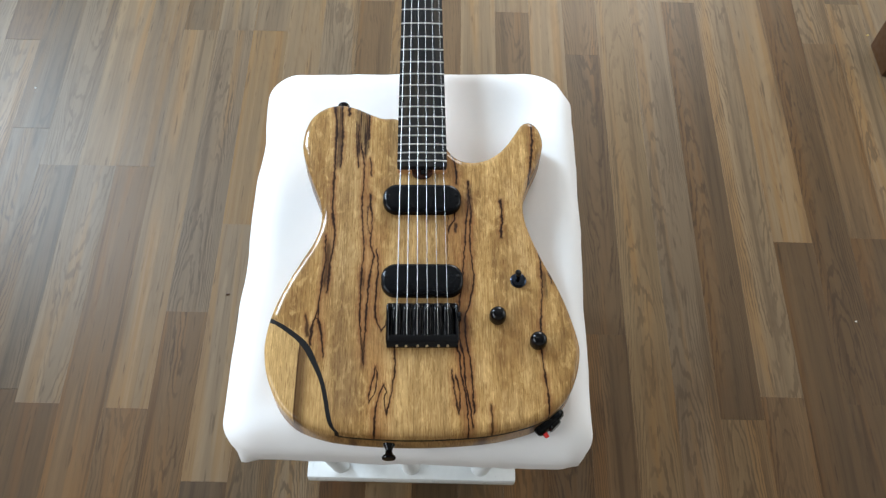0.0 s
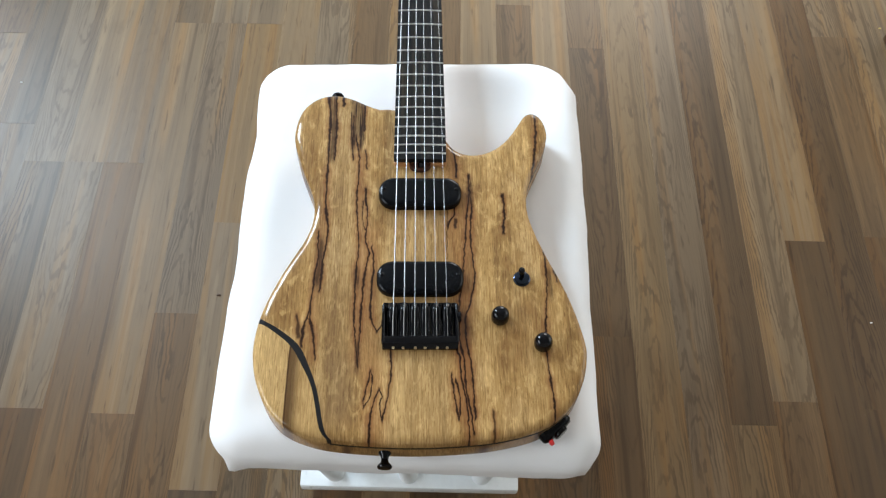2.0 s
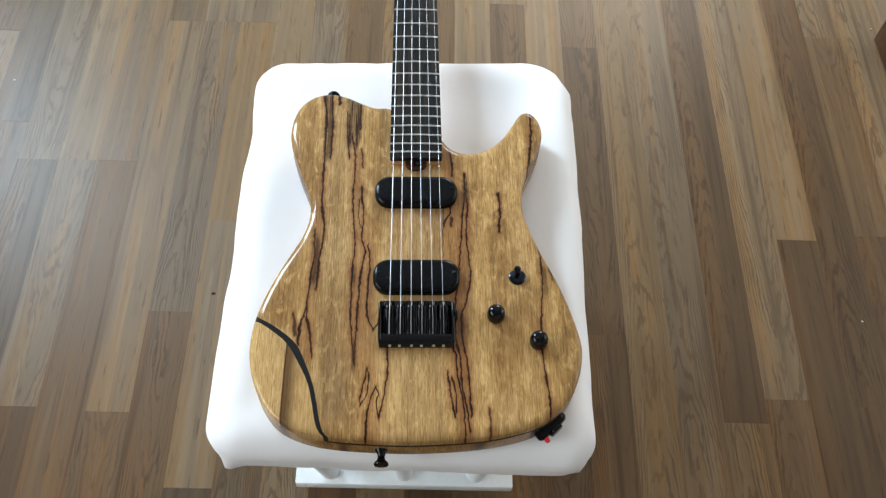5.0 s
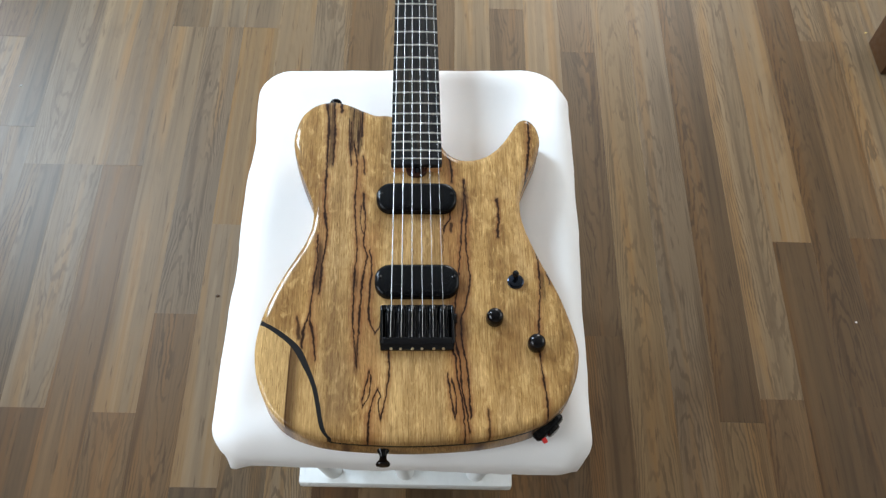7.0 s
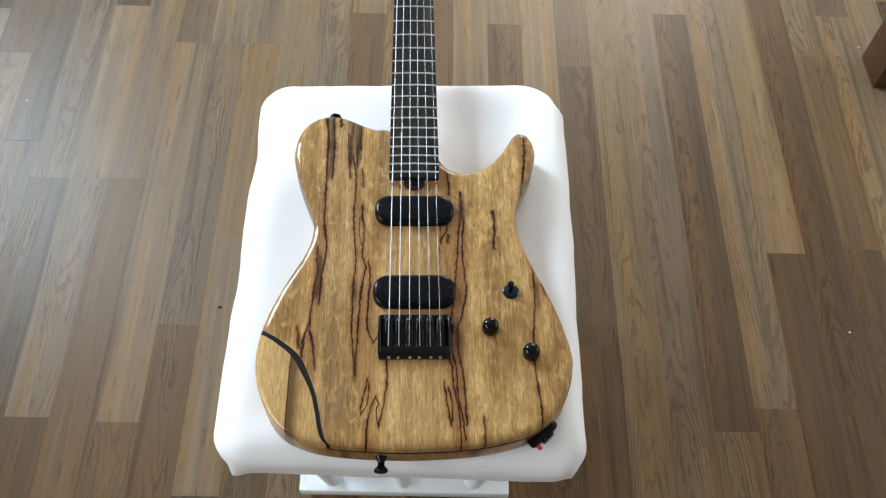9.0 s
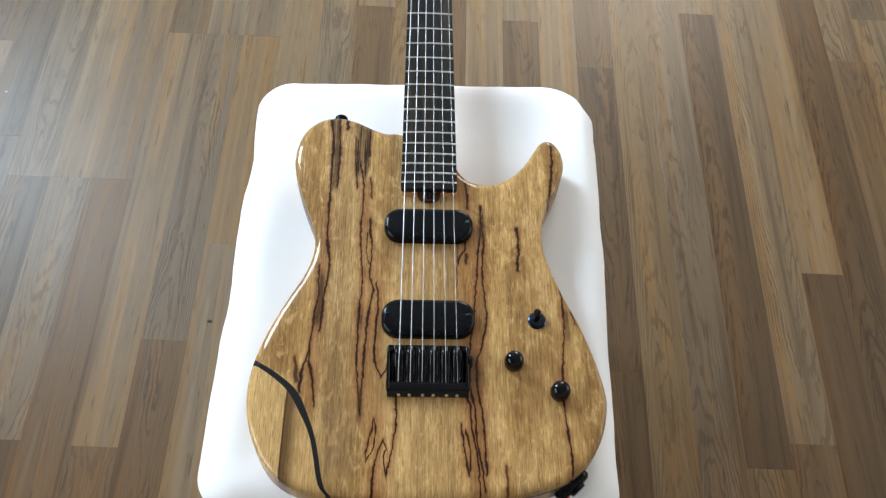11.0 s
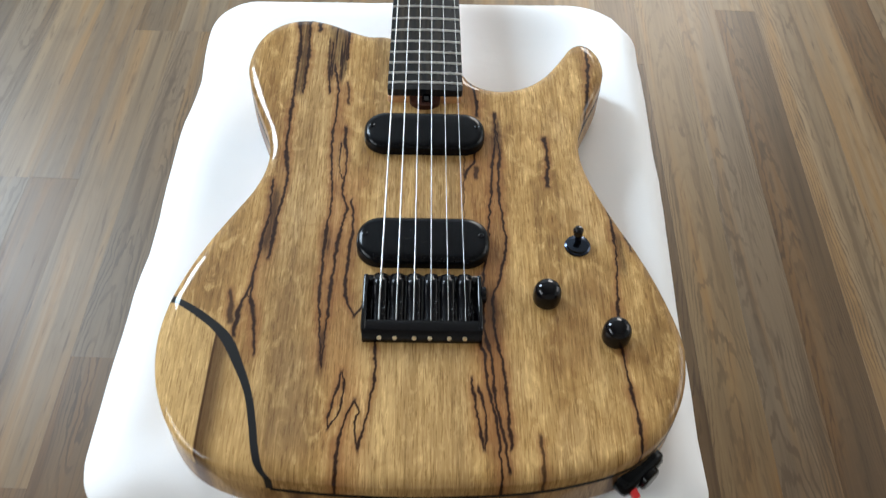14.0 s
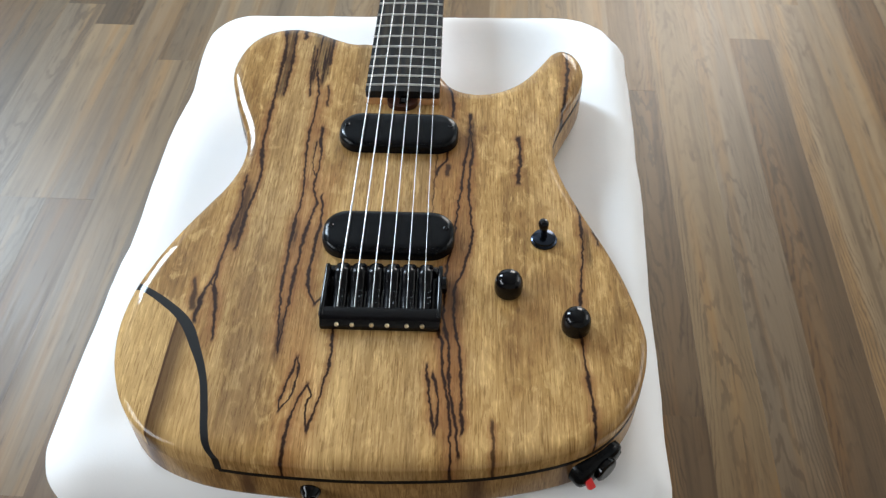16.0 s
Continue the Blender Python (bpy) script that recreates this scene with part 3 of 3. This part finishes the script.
    for sx in (-1, 1):
        for y in (-0.11, 0.19):
            part("leg", tube([(sx * 0.118, y, 0.0), (sx * 0.118, y, 0.29)], 0.016, 16), ENAMEL, stool)
    return stool


build_stool()


# ---- electric guitar ----
BASS = [(-29, 301), (-46, 302), (-61, 308), (-74, 315), (-87, 320), (-100, 321.5), (-112, 319), (-122, 313), (-131, 303), (-137, 289), (-140, 272),
        (-140, 257), (-136, 240), (-130, 221), (-123, 202), (-116, 183), (-113, 165), (-114, 147), (-120, 127), (-130, 107), (-142, 83), (-152, 59),
        (-160, 33), (-163.5, 10), (-163, -10), (-158, -33), (-147, -57), (-130, -75.5), (-105, -86.5), (-77, -92), (-34, -95.3), (8, -95.8)]
TREBLE = [(61, -92.5), (99, -85), (123, -76), (140, -63), (152, -47), (160, -28), (164, -8), (164, 6), (160, 27), (153, 53), (144, 78), (133, 104),
          (122, 134), (116, 158), (115, 178), (118, 196), (125, 215), (134, 235), (141, 253), (143.5, 268), (141, 283), (135, 293.5), (127, 297),
          (119, 292.5), (112, 281), (104, 268), (95, 256), (84, 246), (71, 239.5), (58, 237.5), (46, 240), (36, 247), (29, 258), (10, 285)]
PLAN = smooth_loop([(a / 1000, b / 1000) for a, b in BASS + TREBLE], 4)
RIB = [(-0.168, 0.038), (-0.149, 0.0245), (-0.137, 0.016), (-0.122, 0.002), (-0.111, -0.018), (-0.102, -0.039), (-0.097, -0.059), (-0.0935, -0.076), (-0.088, -0.097)]


def past_ply(p):
    """How far a plan point lies beyond the ply line, on the bared lower bout."""
    best, side = 1.0, 0.0
    for (ax, ay), (bx, by) in zip(RIB, RIB[1:]):
        a, d = Vector((ax, ay)), Vector((bx - ax, by - ay))
        t = max(0.0, min(1.0, (p - a).dot(d) / d.length_squared))
        off = p - (a + t * d)
        if off.length < best:
            best, side = off.length, off.x * d.y - off.y * d.x
    return best if side > 0 else 0.0


def build_body(guitar):
    from mathutils.geometry import delaunay_2d_cdt
    radius = 0.0105
    loops = []
    for k in range(7):
        t = radians(15 * k)
        d, drop = radius * (1 - math.cos(t)), 0.0052 * (1 - math.sin(t))
        loops.append((inset(PLAN, d), drop))
    rim = loops[-1][0]
    # inner points on a grid, so that the shallow arm bevel can dip
    inner = []
    edge = inset(rim, 0.004)
    for i in range(-42, 43):
        for j in range(-24, 82):
            p = Vector((i * 0.004, j * 0.004))
            c = False
            for a, b in zip(edge, edge[1:] + edge[:1]):
                if (a.y > p.y) != (b.y > p.y) and p.x < (b.x - a.x) * (p.y - a.y) / (b.y - a.y) + a.x:
                    c = not c
            if c:
                inner.append(p)
    n = len(rim)
    out = delaunay_2d_cdt(rim + inner, [(k, (k + 1) % n) for k in range(n)], [], 1, 1e-7)
    low = lambda p: -min(0.0015, 0.05 * past_ply(Vector((p[0], p[1]))))
    bm = bmesh.new()
    flat = [bm.verts.new((p.x, p.y, G + low(p))) for p in out[0]]
    for f in out[2]:
        bm.faces.new([flat[k] for k in f])
    ring = flat[:n]
    for loop, drop in loops[-2::-1]:
        nxt = [bm.verts.new((p.x, p.y, G - drop + low(p))) for p in loop]
        for k in range(n):
            bm.faces.new((nxt[k], nxt[(k + 1) % n], ring[(k + 1) % n], ring[k]))
        ring = nxt
    foot = [bm.verts.new((p.x, p.y, 0.4058)) for p in PLAN]
    for k in range(n):
        bm.faces.new((foot[k], foot[(k + 1) % n], ring[(k + 1) % n], ring[k]))
    bm.faces.new(foot[::-1])
    part("body_top", bm, TOP, guitar, "figured golden limba top with ink-dark veins under gloss lacquer")
    rows = [(0.0, 0.4056), (0.0, 0.384)] + [(0.009 * (1 - math.cos(radians(a))), 0.384 - 0.009 * math.sin(radians(a))) for a in (20, 40, 60, 80, 90)]
    part("body_back", stack([at_height(inset(PLAN, d), z) for d, z in rows[::-1]]), CORE, guitar, "golden brown limba core with dark streaks")
    # the black ply line, which runs out where the lower bout is bared
    keep = [k for k in range(n) if past_ply(PLAN[k]) <= 0.0]
    gap = next(i for i in range(len(keep)) if keep[i] - keep[i - 1] not in (1, 1 - n))
    run = keep[gap:] + keep[:gap]
    bm = bmesh.new()
    wide = inset(PLAN, -0.0002)
    rows = [[bm.verts.new((wide[k].x, wide[k].y, z)) for k in run] for z in (0.4042, 0.4073)]
    deep = inset(PLAN, 0.002)
    rows.append([bm.verts.new((deep[k].x, deep[k].y, 0.4073)) for k in run])
    rows.insert(0, [bm.verts.new((deep[k].x, deep[k].y, 0.4042)) for k in run])
    for lo, hi in zip(rows, rows[1:]):
        for k in range(len(run) - 1):
            bm.faces.new((lo[k], lo[k + 1], hi[k + 1], hi[k]))
    part("ply_line", bm, PLY, guitar, "thin black veneer line round the side")


SADDLE, SCALE, NUT, FB_END = 0.0367, 0.6477, 0.6844, 0.2212


def half_width(y):
    return 0.0288 - (y - FB_END) * 0.0108


def string_x(i, y):
    return (i - 2.5) * (0.0106 - (y - SADDLE) * 0.0042)


def build_neck(guitar):
    bm = bmesh.new()
    rows = []
    for y, r in ((FB_END, 0.002), (FB_END + 0.0008, 0.0006), (FB_END + 0.002, 0.0), (NUT, 0.0)):
        w = half_width(y) - r
        rows.append([bm.verts.new((w * k / 6, y, G + 0.0112 - 0.0010 * (k / 6) ** 2)) for k in range(-6, 7)]
                    + [bm.verts.new((w * s, y, G + 0.0042)) for s in (1, -1)])
    for lo, hi in zip(rows, rows[1:]):
        for k in range(len(lo)):
            bm.faces.new((lo[k], lo[(k + 1) % len(lo)], hi[(k + 1) % len(lo)], hi[k]))
    bm.faces.new(rows[0][::-1])
    bm.faces.new(rows[-1])
    board = part("fingerboard", bm, EBONY, guitar, "black-brown streaked fingerboard")
    for n in range(1, 22):
        y = SADDLE + SCALE * 2 ** (-n / 12)
        w = half_width(y) - 0.0003
        bm = stack([[(w * k / 4, y + 0.0011 * math.cos(a), G + 0.0110 - 0.0010 * (k / 4) ** 2 + 0.0013 * math.sin(a)) for a in [radians(30 * j) for j in range(7)]] for k in range(-4, 5)])
        part("fret", bm, FRETS, board)
    # neck shaft and heel
    bm = bmesh.new()
    rows = []
    for y, depth in ((0.245, 0.006), (0.30, 0.012), (0.34, 0.0175), (0.40, 0.0165), (NUT, 0.0145), (NUT + 0.004, 0.0145)):
        w = half_width(y) - 0.0012
        rows.append([bm.verts.new((w * math.cos(radians(a)), y, G + 0.0044 - depth * math.sin(radians(a)) ** 0.8)) for a in range(0, 181, 15)])
    for lo, hi in zip(rows, rows[1:]):
        for k in range(len(lo)):
            bm.faces.new((lo[k], lo[(k + 1) % len(lo)], hi[(k + 1) % len(lo)], hi[k]))
    bm.faces.new(rows[0][::-1])
    bm.faces.new(rows[-1])
    part("neck_shaft", bm, MAPLE, guitar, "reddish brown oiled neck")
    loop = rounded(0.0572, 0.032, 0.003, 0, 0.2345, 4)
    part("neck_heel", stack([at_height(loop, G - 0.001), at_height(loop, G + 0.0025), at_height(inset(loop, 0.001), G + 0.0043)]), MAPLE, guitar, "reddish neck heel in its pocket")
    # truss rod access: a dark half-round well with its nut
    well = [Vector((0.0118 * math.cos(radians(a)), 0.2195 + 0.0090 * math.sin(radians(a)))) for a in range(180, 361, 12)] + [Vector((0.0118, 0.2209)), Vector((-0.0118, 0.2209))]
    w = part("truss_rod_well", stack([at_height(well, G - 0.003), at_height(well, G + 0.0045)]), POCKET, guitar, "dark red-brown half-round truss rod pocket")
    part("truss_rod_nut", lathe([(0.0034, 0), (0.0034, 0.006), (0.0028, 0.007), (0.0015, 0.0060)], 6, Matrix.Translation((0.001, 0.2205, G + 0.0042)) @ pose(0, 0, 0, 90)), BLACK, w)
    part("nut", box(-0.0242, 0.0242, NUT, NUT + 0.005, G + 0.003, G + 0.0135, 0.0008), SATIN, guitar)


def build_pickup(guitar, y, size, label):
    loop = rounded(0.0885, size, 0.0165, 0, y, 8)
    rows = [(0.0, 0.0005), (0.0, 0.0058), (0.0004, 0.0070), (0.0012, 0.0082), (0.0024, 0.0091), (0.0040, 0.0097), (0.0060, 0.0100)]
    pk = part("pickup", stack([at_height(inset(loop, d), G + z) for d, z in rows]), SATIN, guitar, label)
    for x in (-0.0385, 0.0385):
        part("screw", lathe([(0.0019, 0.0), (0.0019, 0.0005), (0.0015, 0.0007), (0.0008, 0.0002)], 12, Matrix.Translation((x, y + 0.002, G + 0.0098))), BLACK, pk)


def build_bridge(guitar):
    br = part("bridge", box(-0.0370, 0.0370, -0.0015, 0.0490, G, G + 0.0030, 0.0008), BLACK, guitar, "black hardtail bridge")
    for x0, x1 in ((-0.0378, -0.0345), (0.0345, 0.0378)):
        part("side_wall", box(x0, x1, 0.0015, 0.0445, G + 0.0028, G + 0.0104, 0.0016, 5), BLACK, br)
    # rear rail, sloping to the back
    bm = bmesh.new()
    prof = [(-0.0020, 0.0), (-0.0024, 0.0045), (0.0005, 0.0088), (0.0025, 0.0096), (0.0085, 0.0096), (0.0095, 0.0088), (0.0095, 0.0)]
    rows = [[bm.verts.new((x, y, G + z)) for y, z in prof] for x in (-0.0370, 0.0370)]
    for k in range(len(prof)):
        bm.faces.new((rows[0][k], rows[0][(k + 1) % len(prof)], rows[1][(k + 1) % len(prof)], rows[1][k]))
    bm.faces.new(rows[0][::-1])
    bm.faces.new(rows[1])
    bmesh.ops.bevel(bm, geom=bm.edges[:], offset=0.0006, segments=2, affect="EDGES")
    part("rear_rail", bm, BLACK, br)
    for i in range(6):
        x = string_x(i, 0.0)
        # a bar with a rounded back that rises to the string's rest
        bm = bmesh.new()
        rows = []
        for y, top in ((0.0100, 0.0060), (0.0106, 0.0066), (0.0240, 0.0074), (0.0310, 0.0094), (0.0345, 0.0112), (SADDLE, 0.0118), (0.0395, 0.0114), (0.0440, 0.0100), (0.0462, 0.0084), (0.0466, 0.0070)):
            arc = [(0.0047 * math.cos(radians(a)), top - 0.0030 + 0.0030 * math.sin(radians(a))) for a in range(0, 181, 20)]
            rows.append([bm.verts.new((x + u, y, G + z)) for u, z in [(0.0047, 0.0031)] + arc + [(-0.0047, 0.0031)]])
        for lo, hi in zip(rows, rows[1:]):
            for j in range(len(lo)):
                bm.faces.new((lo[j], lo[(j + 1) % len(lo)], hi[(j + 1) % len(lo)], hi[j]))
        bm.faces.new(rows[0][::-1])
        bm.faces.new(rows[-1])
        saddle = part("saddle", bm, SADDLES, br)
        part("height_screw", lathe([(0.0012, 0), (0.0012, 0.0042), (0.0009, 0.0046), (0.0005, 0.0040)], 10, Matrix.Translation((x + 0.0030, 0.0425, G + 0.0068))), BLACK, saddle)
        # coil of the intonation spring beside each string
        pts = [(x + 0.0028 + 0.0011 * math.cos(a), 0.012 + 0.0007 * a, G + 0.0078 + 0.0011 * math.sin(a)) for a in [0.6 * j for j in range(34)]]
        part("spring", tube(pts, 0.00028, 5), BLACK, saddle)
        part("string_end", lathe([(0.0015, 0), (0.0015, 0.0012), (0.0010, 0.0018)], 6, Matrix.Translation((x + 0.0006 * (-1) ** i, -0.0013, G + 0.0052)) @ pose(0, 0, 0, 62 + 4 * (i % 3))), BRASS, br, "brass-coloured string end")
    for x in (-0.0335, 0.0335):
        part("mounting_screw", lathe([(0.0028, 0), (0.0028, 0.0016), (0.0018, 0.0024)], 14, Matrix.Translation((x, 0.0440, G + 0.0030))), BLACK, br)
    part("thumb_knob", lathe([(0.004, 0), (0.0056, 0.0006), (0.0056, 0.0030), (0.004, 0.0038)], 20, Matrix.Translation((0.0370, 0.031, G + 0.0062)) @ pose(0, 0, 0, 0, 90, 0)), BLACK, br)


def build_strings(guitar):
    gauges = (0.00058, 0.00050, 0.00042, 0.00034, 0.00028, 0.00024)
    for i, r in enumerate(gauges):
        x = lambda y: string_x(i, y)
        pts = [(x(0.0), 0.0100, G + 0.0078), (x(0.0), 0.022, G + 0.0098), (x(SADDLE), SADDLE - 0.002, G + 0.0120 + r), (x(SADDLE), SADDLE, G + 0.0121 + r), (x(0.22), 0.22, G + 0.0142 + r),
               (x(0.42), 0.42, G + 0.0142 + r), (x(NUT), NUT + 0.002, G + 0.0132 + r)]
        part("string", tube(pts, r, 8), STEEL, guitar, "wound steel string" if i < 3 else "plain steel string")


def build_controls(guitar):
    knob = [(0.0060, 0), (0.0086, 0.0006), (0.0090, 0.0018), (0.0091, 0.0060), (0.0089, 0.0085), (0.0084, 0.0107), (0.0075, 0.0126), (0.0062, 0.0140), (0.0044, 0.0150), (0.0022, 0.0156), (0.0005, 0.0157)]
    for x, y in ((0.0795, 0.0325), (0.1205, 0.0035)):
        k = part("knob", lathe(knob, 40, Matrix.Translation((x, y, G + 0.0006))), BLACK, guitar, "glossy black domed control knob")
        part("washer", lathe([(0.0062, 0), (0.0062, 0.0008)], 24, Matrix.Translation((x, y, G))), STEEL, k)
    sw = part("toggle_switch", lathe([(0.0088, 0), (0.0088, 0.0012), (0.0076, 0.0020), (0.0076, 0.0034), (0.0058, 0.0040), (0.0040, 0.0044)], 28, Matrix.Translation((0.104, 0.0775, G))), GUNMETAL, guitar, "black chrome three-way toggle switch")
    part("lever", lathe([(0.0021, 0), (0.0022, 0.0050), (0.0029, 0.0070), (0.0035, 0.0105), (0.0034, 0.0122), (0.0024, 0.0136), (0.0008, 0.0140)], 20, Matrix.Translation((0.104, 0.0775, G + 0.0035)) @ pose(0, 0, 0, -10, -6, 0)), BLACK, sw)
    button = [(0.0062, 0), (0.0060, 0.002), (0.0040, 0.0045), (0.0034, 0.0075), (0.0042, 0.0105), (0.0066, 0.0128), (0.0072, 0.0142), (0.0066, 0.0156), (0.0030, 0.0162)]
    for m in (Matrix.Translation((-0.0335, -0.0950, 0.3935)) @ pose(0, 0, 0, 90), Matrix.Translation((-0.0965, 0.3205, 0.4010)) @ pose(0, 0, 0, -90)):
        part("strap_button", lathe(button, 28, m), BLACK, guitar, "black flared strap button")
    # output jack: an oval plate on the lower treble rim with a plug seat and a red tip
    m = Matrix.Translation((0.1300, -0.0708, 0.3925)) @ Matrix(((0.74, 0.0, 0.67, 0), (0.67, 0.0, -0.74, 0), (0.0, 1.0, 0.0, 0), (0, 0, 0, 1)))
    oval = rounded(0.037, 0.020, 0.0098, 0, 0, 8)
    rows = [(-0.0, -0.003), (0.0, 0.0035), (0.0008, 0.0050), (0.0040, 0.0068), (0.0085, 0.0074)]
    jack = part("jack_plate", stack([[m @ Vector((p.x, p.y, z)) for p in inset(oval, d)] for d, z in rows]), SATIN, guitar, "black oval output jack plate")
    part("jack_socket", lathe([(0.0078, 0), (0.0078, 0.0028), (0.0066, 0.0036), (0.0044, 0.0036)], 24, m @ Matrix.Translation((0.001, 0, 0.0065))), BLACK, jack)
    for x in (-0.0142, 0.0142):
        part("screw", lathe([(0.0026, 0), (0.0024, 0.0012), (0.0012, 0.0018)], 12, m @ Matrix.Translation((x, 0, 0.0050))), BLACK, jack)
    tag = box(-0.0022, 0.0022, -0.0030, 0.0030, 0, 0.0065, 0.001)
    tag.transform(m @ pose(-0.0118, 0.0005, 0.0052, 30, -12, 8))
    part("red_tag", tag, RED, jack, "small red plastic tag")


guitar = thing("electric_guitar", (0, 0, 0), "golden limba electric guitar with black hardware lying on the stool", "guitar")
build_body(guitar)
build_neck(guitar)
build_pickup(guitar, 0.1800, 0.0375, "matt black soapbar pickup")
build_pickup(guitar, 0.0755, 0.0385, "matt black soapbar pickup")
build_bridge(guitar)
build_strings(guitar)
build_controls(guitar)

# ---- dark wooden leg beyond the stool ----
post = thing("furniture_leg", (0.905, 0.784, 0), "dark chestnut-stained square wooden furniture leg on the floor", "furniture leg", turn=1.0)
part("post", box(-0.044, 0.044, -0.040, 0.040, 0.0, 0.62, 0.003), CHESTNUT, post)


# ---- specks on the floor ----
for at, size, kind, material in (((-0.690, 0.701), 0.0019, "white paper crumb lying on the wooden floor", FRAME), ((0.690, 0.236), 0.0016, "white paper crumb lying on the wooden floor", FRAME),
                                 ((0.862, 0.848), 0.0023, "yellow plastic crumb on the floor by the dark leg", YELLOW), ((-0.303, 0.283), 0.0028, "dark dried crumb lying on the wooden floor", CHESTNUT)):
    crumb = lathe([(size * 0.7, 0.0), (size, size * 0.3), (size * 0.7, size * 0.8), (size * 0.2, size)], 7, Matrix.Translation((*at, 0.0)) @ Matrix.Diagonal((1.3, 0.8, 0.8, 1)))
    tagged(new("crumb", finish(crumb, "crumb", material)), kind, "crumb")


# ---- floor strips ----
def build_strips():
    width, first = 0.0652, -0.4025
    brown, umber, taupe, beige, orange, grey, russet, straw, pale = ((0.148, 0.096, 0.050), (0.108, 0.068, 0.034), (0.102, 0.071, 0.043), (0.196, 0.143, 0.088), (0.152, 0.095, 0.047),
                                                                  (0.136, 0.100, 0.064), (0.094, 0.051, 0.022), (0.186, 0.130, 0.071), (0.186, 0.143, 0.098))
    walnut, drift = (0.124, 0.081, 0.044), (0.164, 0.123, 0.082)
    tones = [brown, umber, taupe, beige, orange, grey, russet, straw, pale]
    # where the strips end, and their tones, strip by strip from the window's side
    joints = {-4: [0.515], -3: [0.087, 0.516, 0.926], -2: [-0.21, 0.516], -1: [0.082, 0.834], 0: [0.242, 0.836], 1: [-0.024, 0.405, 0.837], 2: [0.50, 1.06], 3: [0.34, 1.10],
              4: [0.924], 5: [0.62, 1.12], 6: [0.50, 1.08], 7: [0.66, 1.14], 8: [0.904], 9: [0.55, 1.07],
              10: [0.221, 0.800], 11: [-0.30, 1.05], 12: [-0.38, 1.06], 13: [0.087, 0.945], 14: [0.124, 1.05], 15: [0.399, 1.08], 16: [0.115, 1.10], 17: [0.410, 0.846], 18: [0.10, 0.953]}
    # laminate tones, with the light's falloff added: far strips paler, near ones darker
    known = {-7: [(0.7, pale)], -6: [(0.7, beige), (0.2, grey)], -5: [(0.7, grey), (0.3, grey)], -4: [(0.7, pale), (0.3, grey), (-0.1, umber)], -3: [(1.1, taupe), (0.7, beige), (0.3, pale), (0.0, umber)],
             -2: [(0.7, drift), (0.1, brown)], -1: [(1.0, grey), (0.5, beige), (0.0, brown)], 0: [(1.0, pale), (0.5, drift), (0.1, brown)],
             1: [(1.0, drift), (0.6, straw), (0.2, pale), (-0.1, taupe)], 2: [(0.8, beige)], 3: [(0.8, pale)], 4: [(1.0, beige), (0.8, brown)], 5: [(0.9, straw)], 6: [(0.8, brown)], 7: [(0.9, beige)],
             8: [(1.0, beige), (0.8, brown)], 9: [(0.9, beige)], 10: [(1.0, brown), (0.5, walnut), (0.1, brown)], 11: [(0.4, straw)], 12: [(0.4, drift)], 13: [(1.0, beige), (0.6, walnut), (0.0, straw)],
             14: [(0.7, beige), (0.0, brown)], 15: [(0.7, beige), (0.2, umber)], 16: [(0.6, umber), (0.0, umber)], 17: [(1.0, beige), (0.6, brown), (0.2, umber)], 18: [(1.0, grey), (0.6, beige)]}
    rng = random.Random(11)
    meshes = {}
    base = Matrix.Rotation(-SKEW, 4, "Z")
    for k in range(-12, 23):
        marks = list(joints.get(k, []))
        step = lambda: rng.uniform(0.40, 0.52)
        if not marks:
            marks = [rng.uniform(-0.2, 0.25)]
        while marks[0] > -0.62:
            marks.insert(0, marks[0] - step())
        y = marks[0]
        cuts = [y]
        for m in marks[1:]:
            while m - cuts[-1] > 1.5:
                cuts.append(cuts[-1] + min(step(), (m - cuts[-1]) / 2))
            cuts.append(m)
        while cuts[-1] < 1.55:
            cuts.append(cuts[-1] + step())
        for a, b in zip(cuts, cuts[1:]):
            length = round(b - a, 3)
            if length not in meshes:
                h, w = length / 2 - 0.00003, width / 2 - 0.00003
                loops = [[(sx * (w - d), sy * (h - d), z) for sx, sy in ((-1, -1), (1, -1), (1, 1), (-1, 1))] for d, z in ((0, -0.008), (0, -0.00006), (0.00006, 0.0))]
                meshes[length] = finish(stack(loops), "strip", LAMINATE, False)
            ob = new("strip", meshes[length])
            ob.parent = floor
            ob.matrix_world = base @ Matrix.Translation((first + width * (k + 0.5), (a + b) / 2, 0))
            near = [v for at, v in known.get(k, []) if a < at < b]
            tone = near[0] if near else rng.choice(tones)
            f = rng.uniform(0.95, 1.05)
            f *= 0.79 * (tone[1] / 0.097) ** 0.12
            ob.color = (tone[0] * f * 1.04, tone[1] * f * 0.94, tone[2] * f * 0.82, 1)


build_strips()
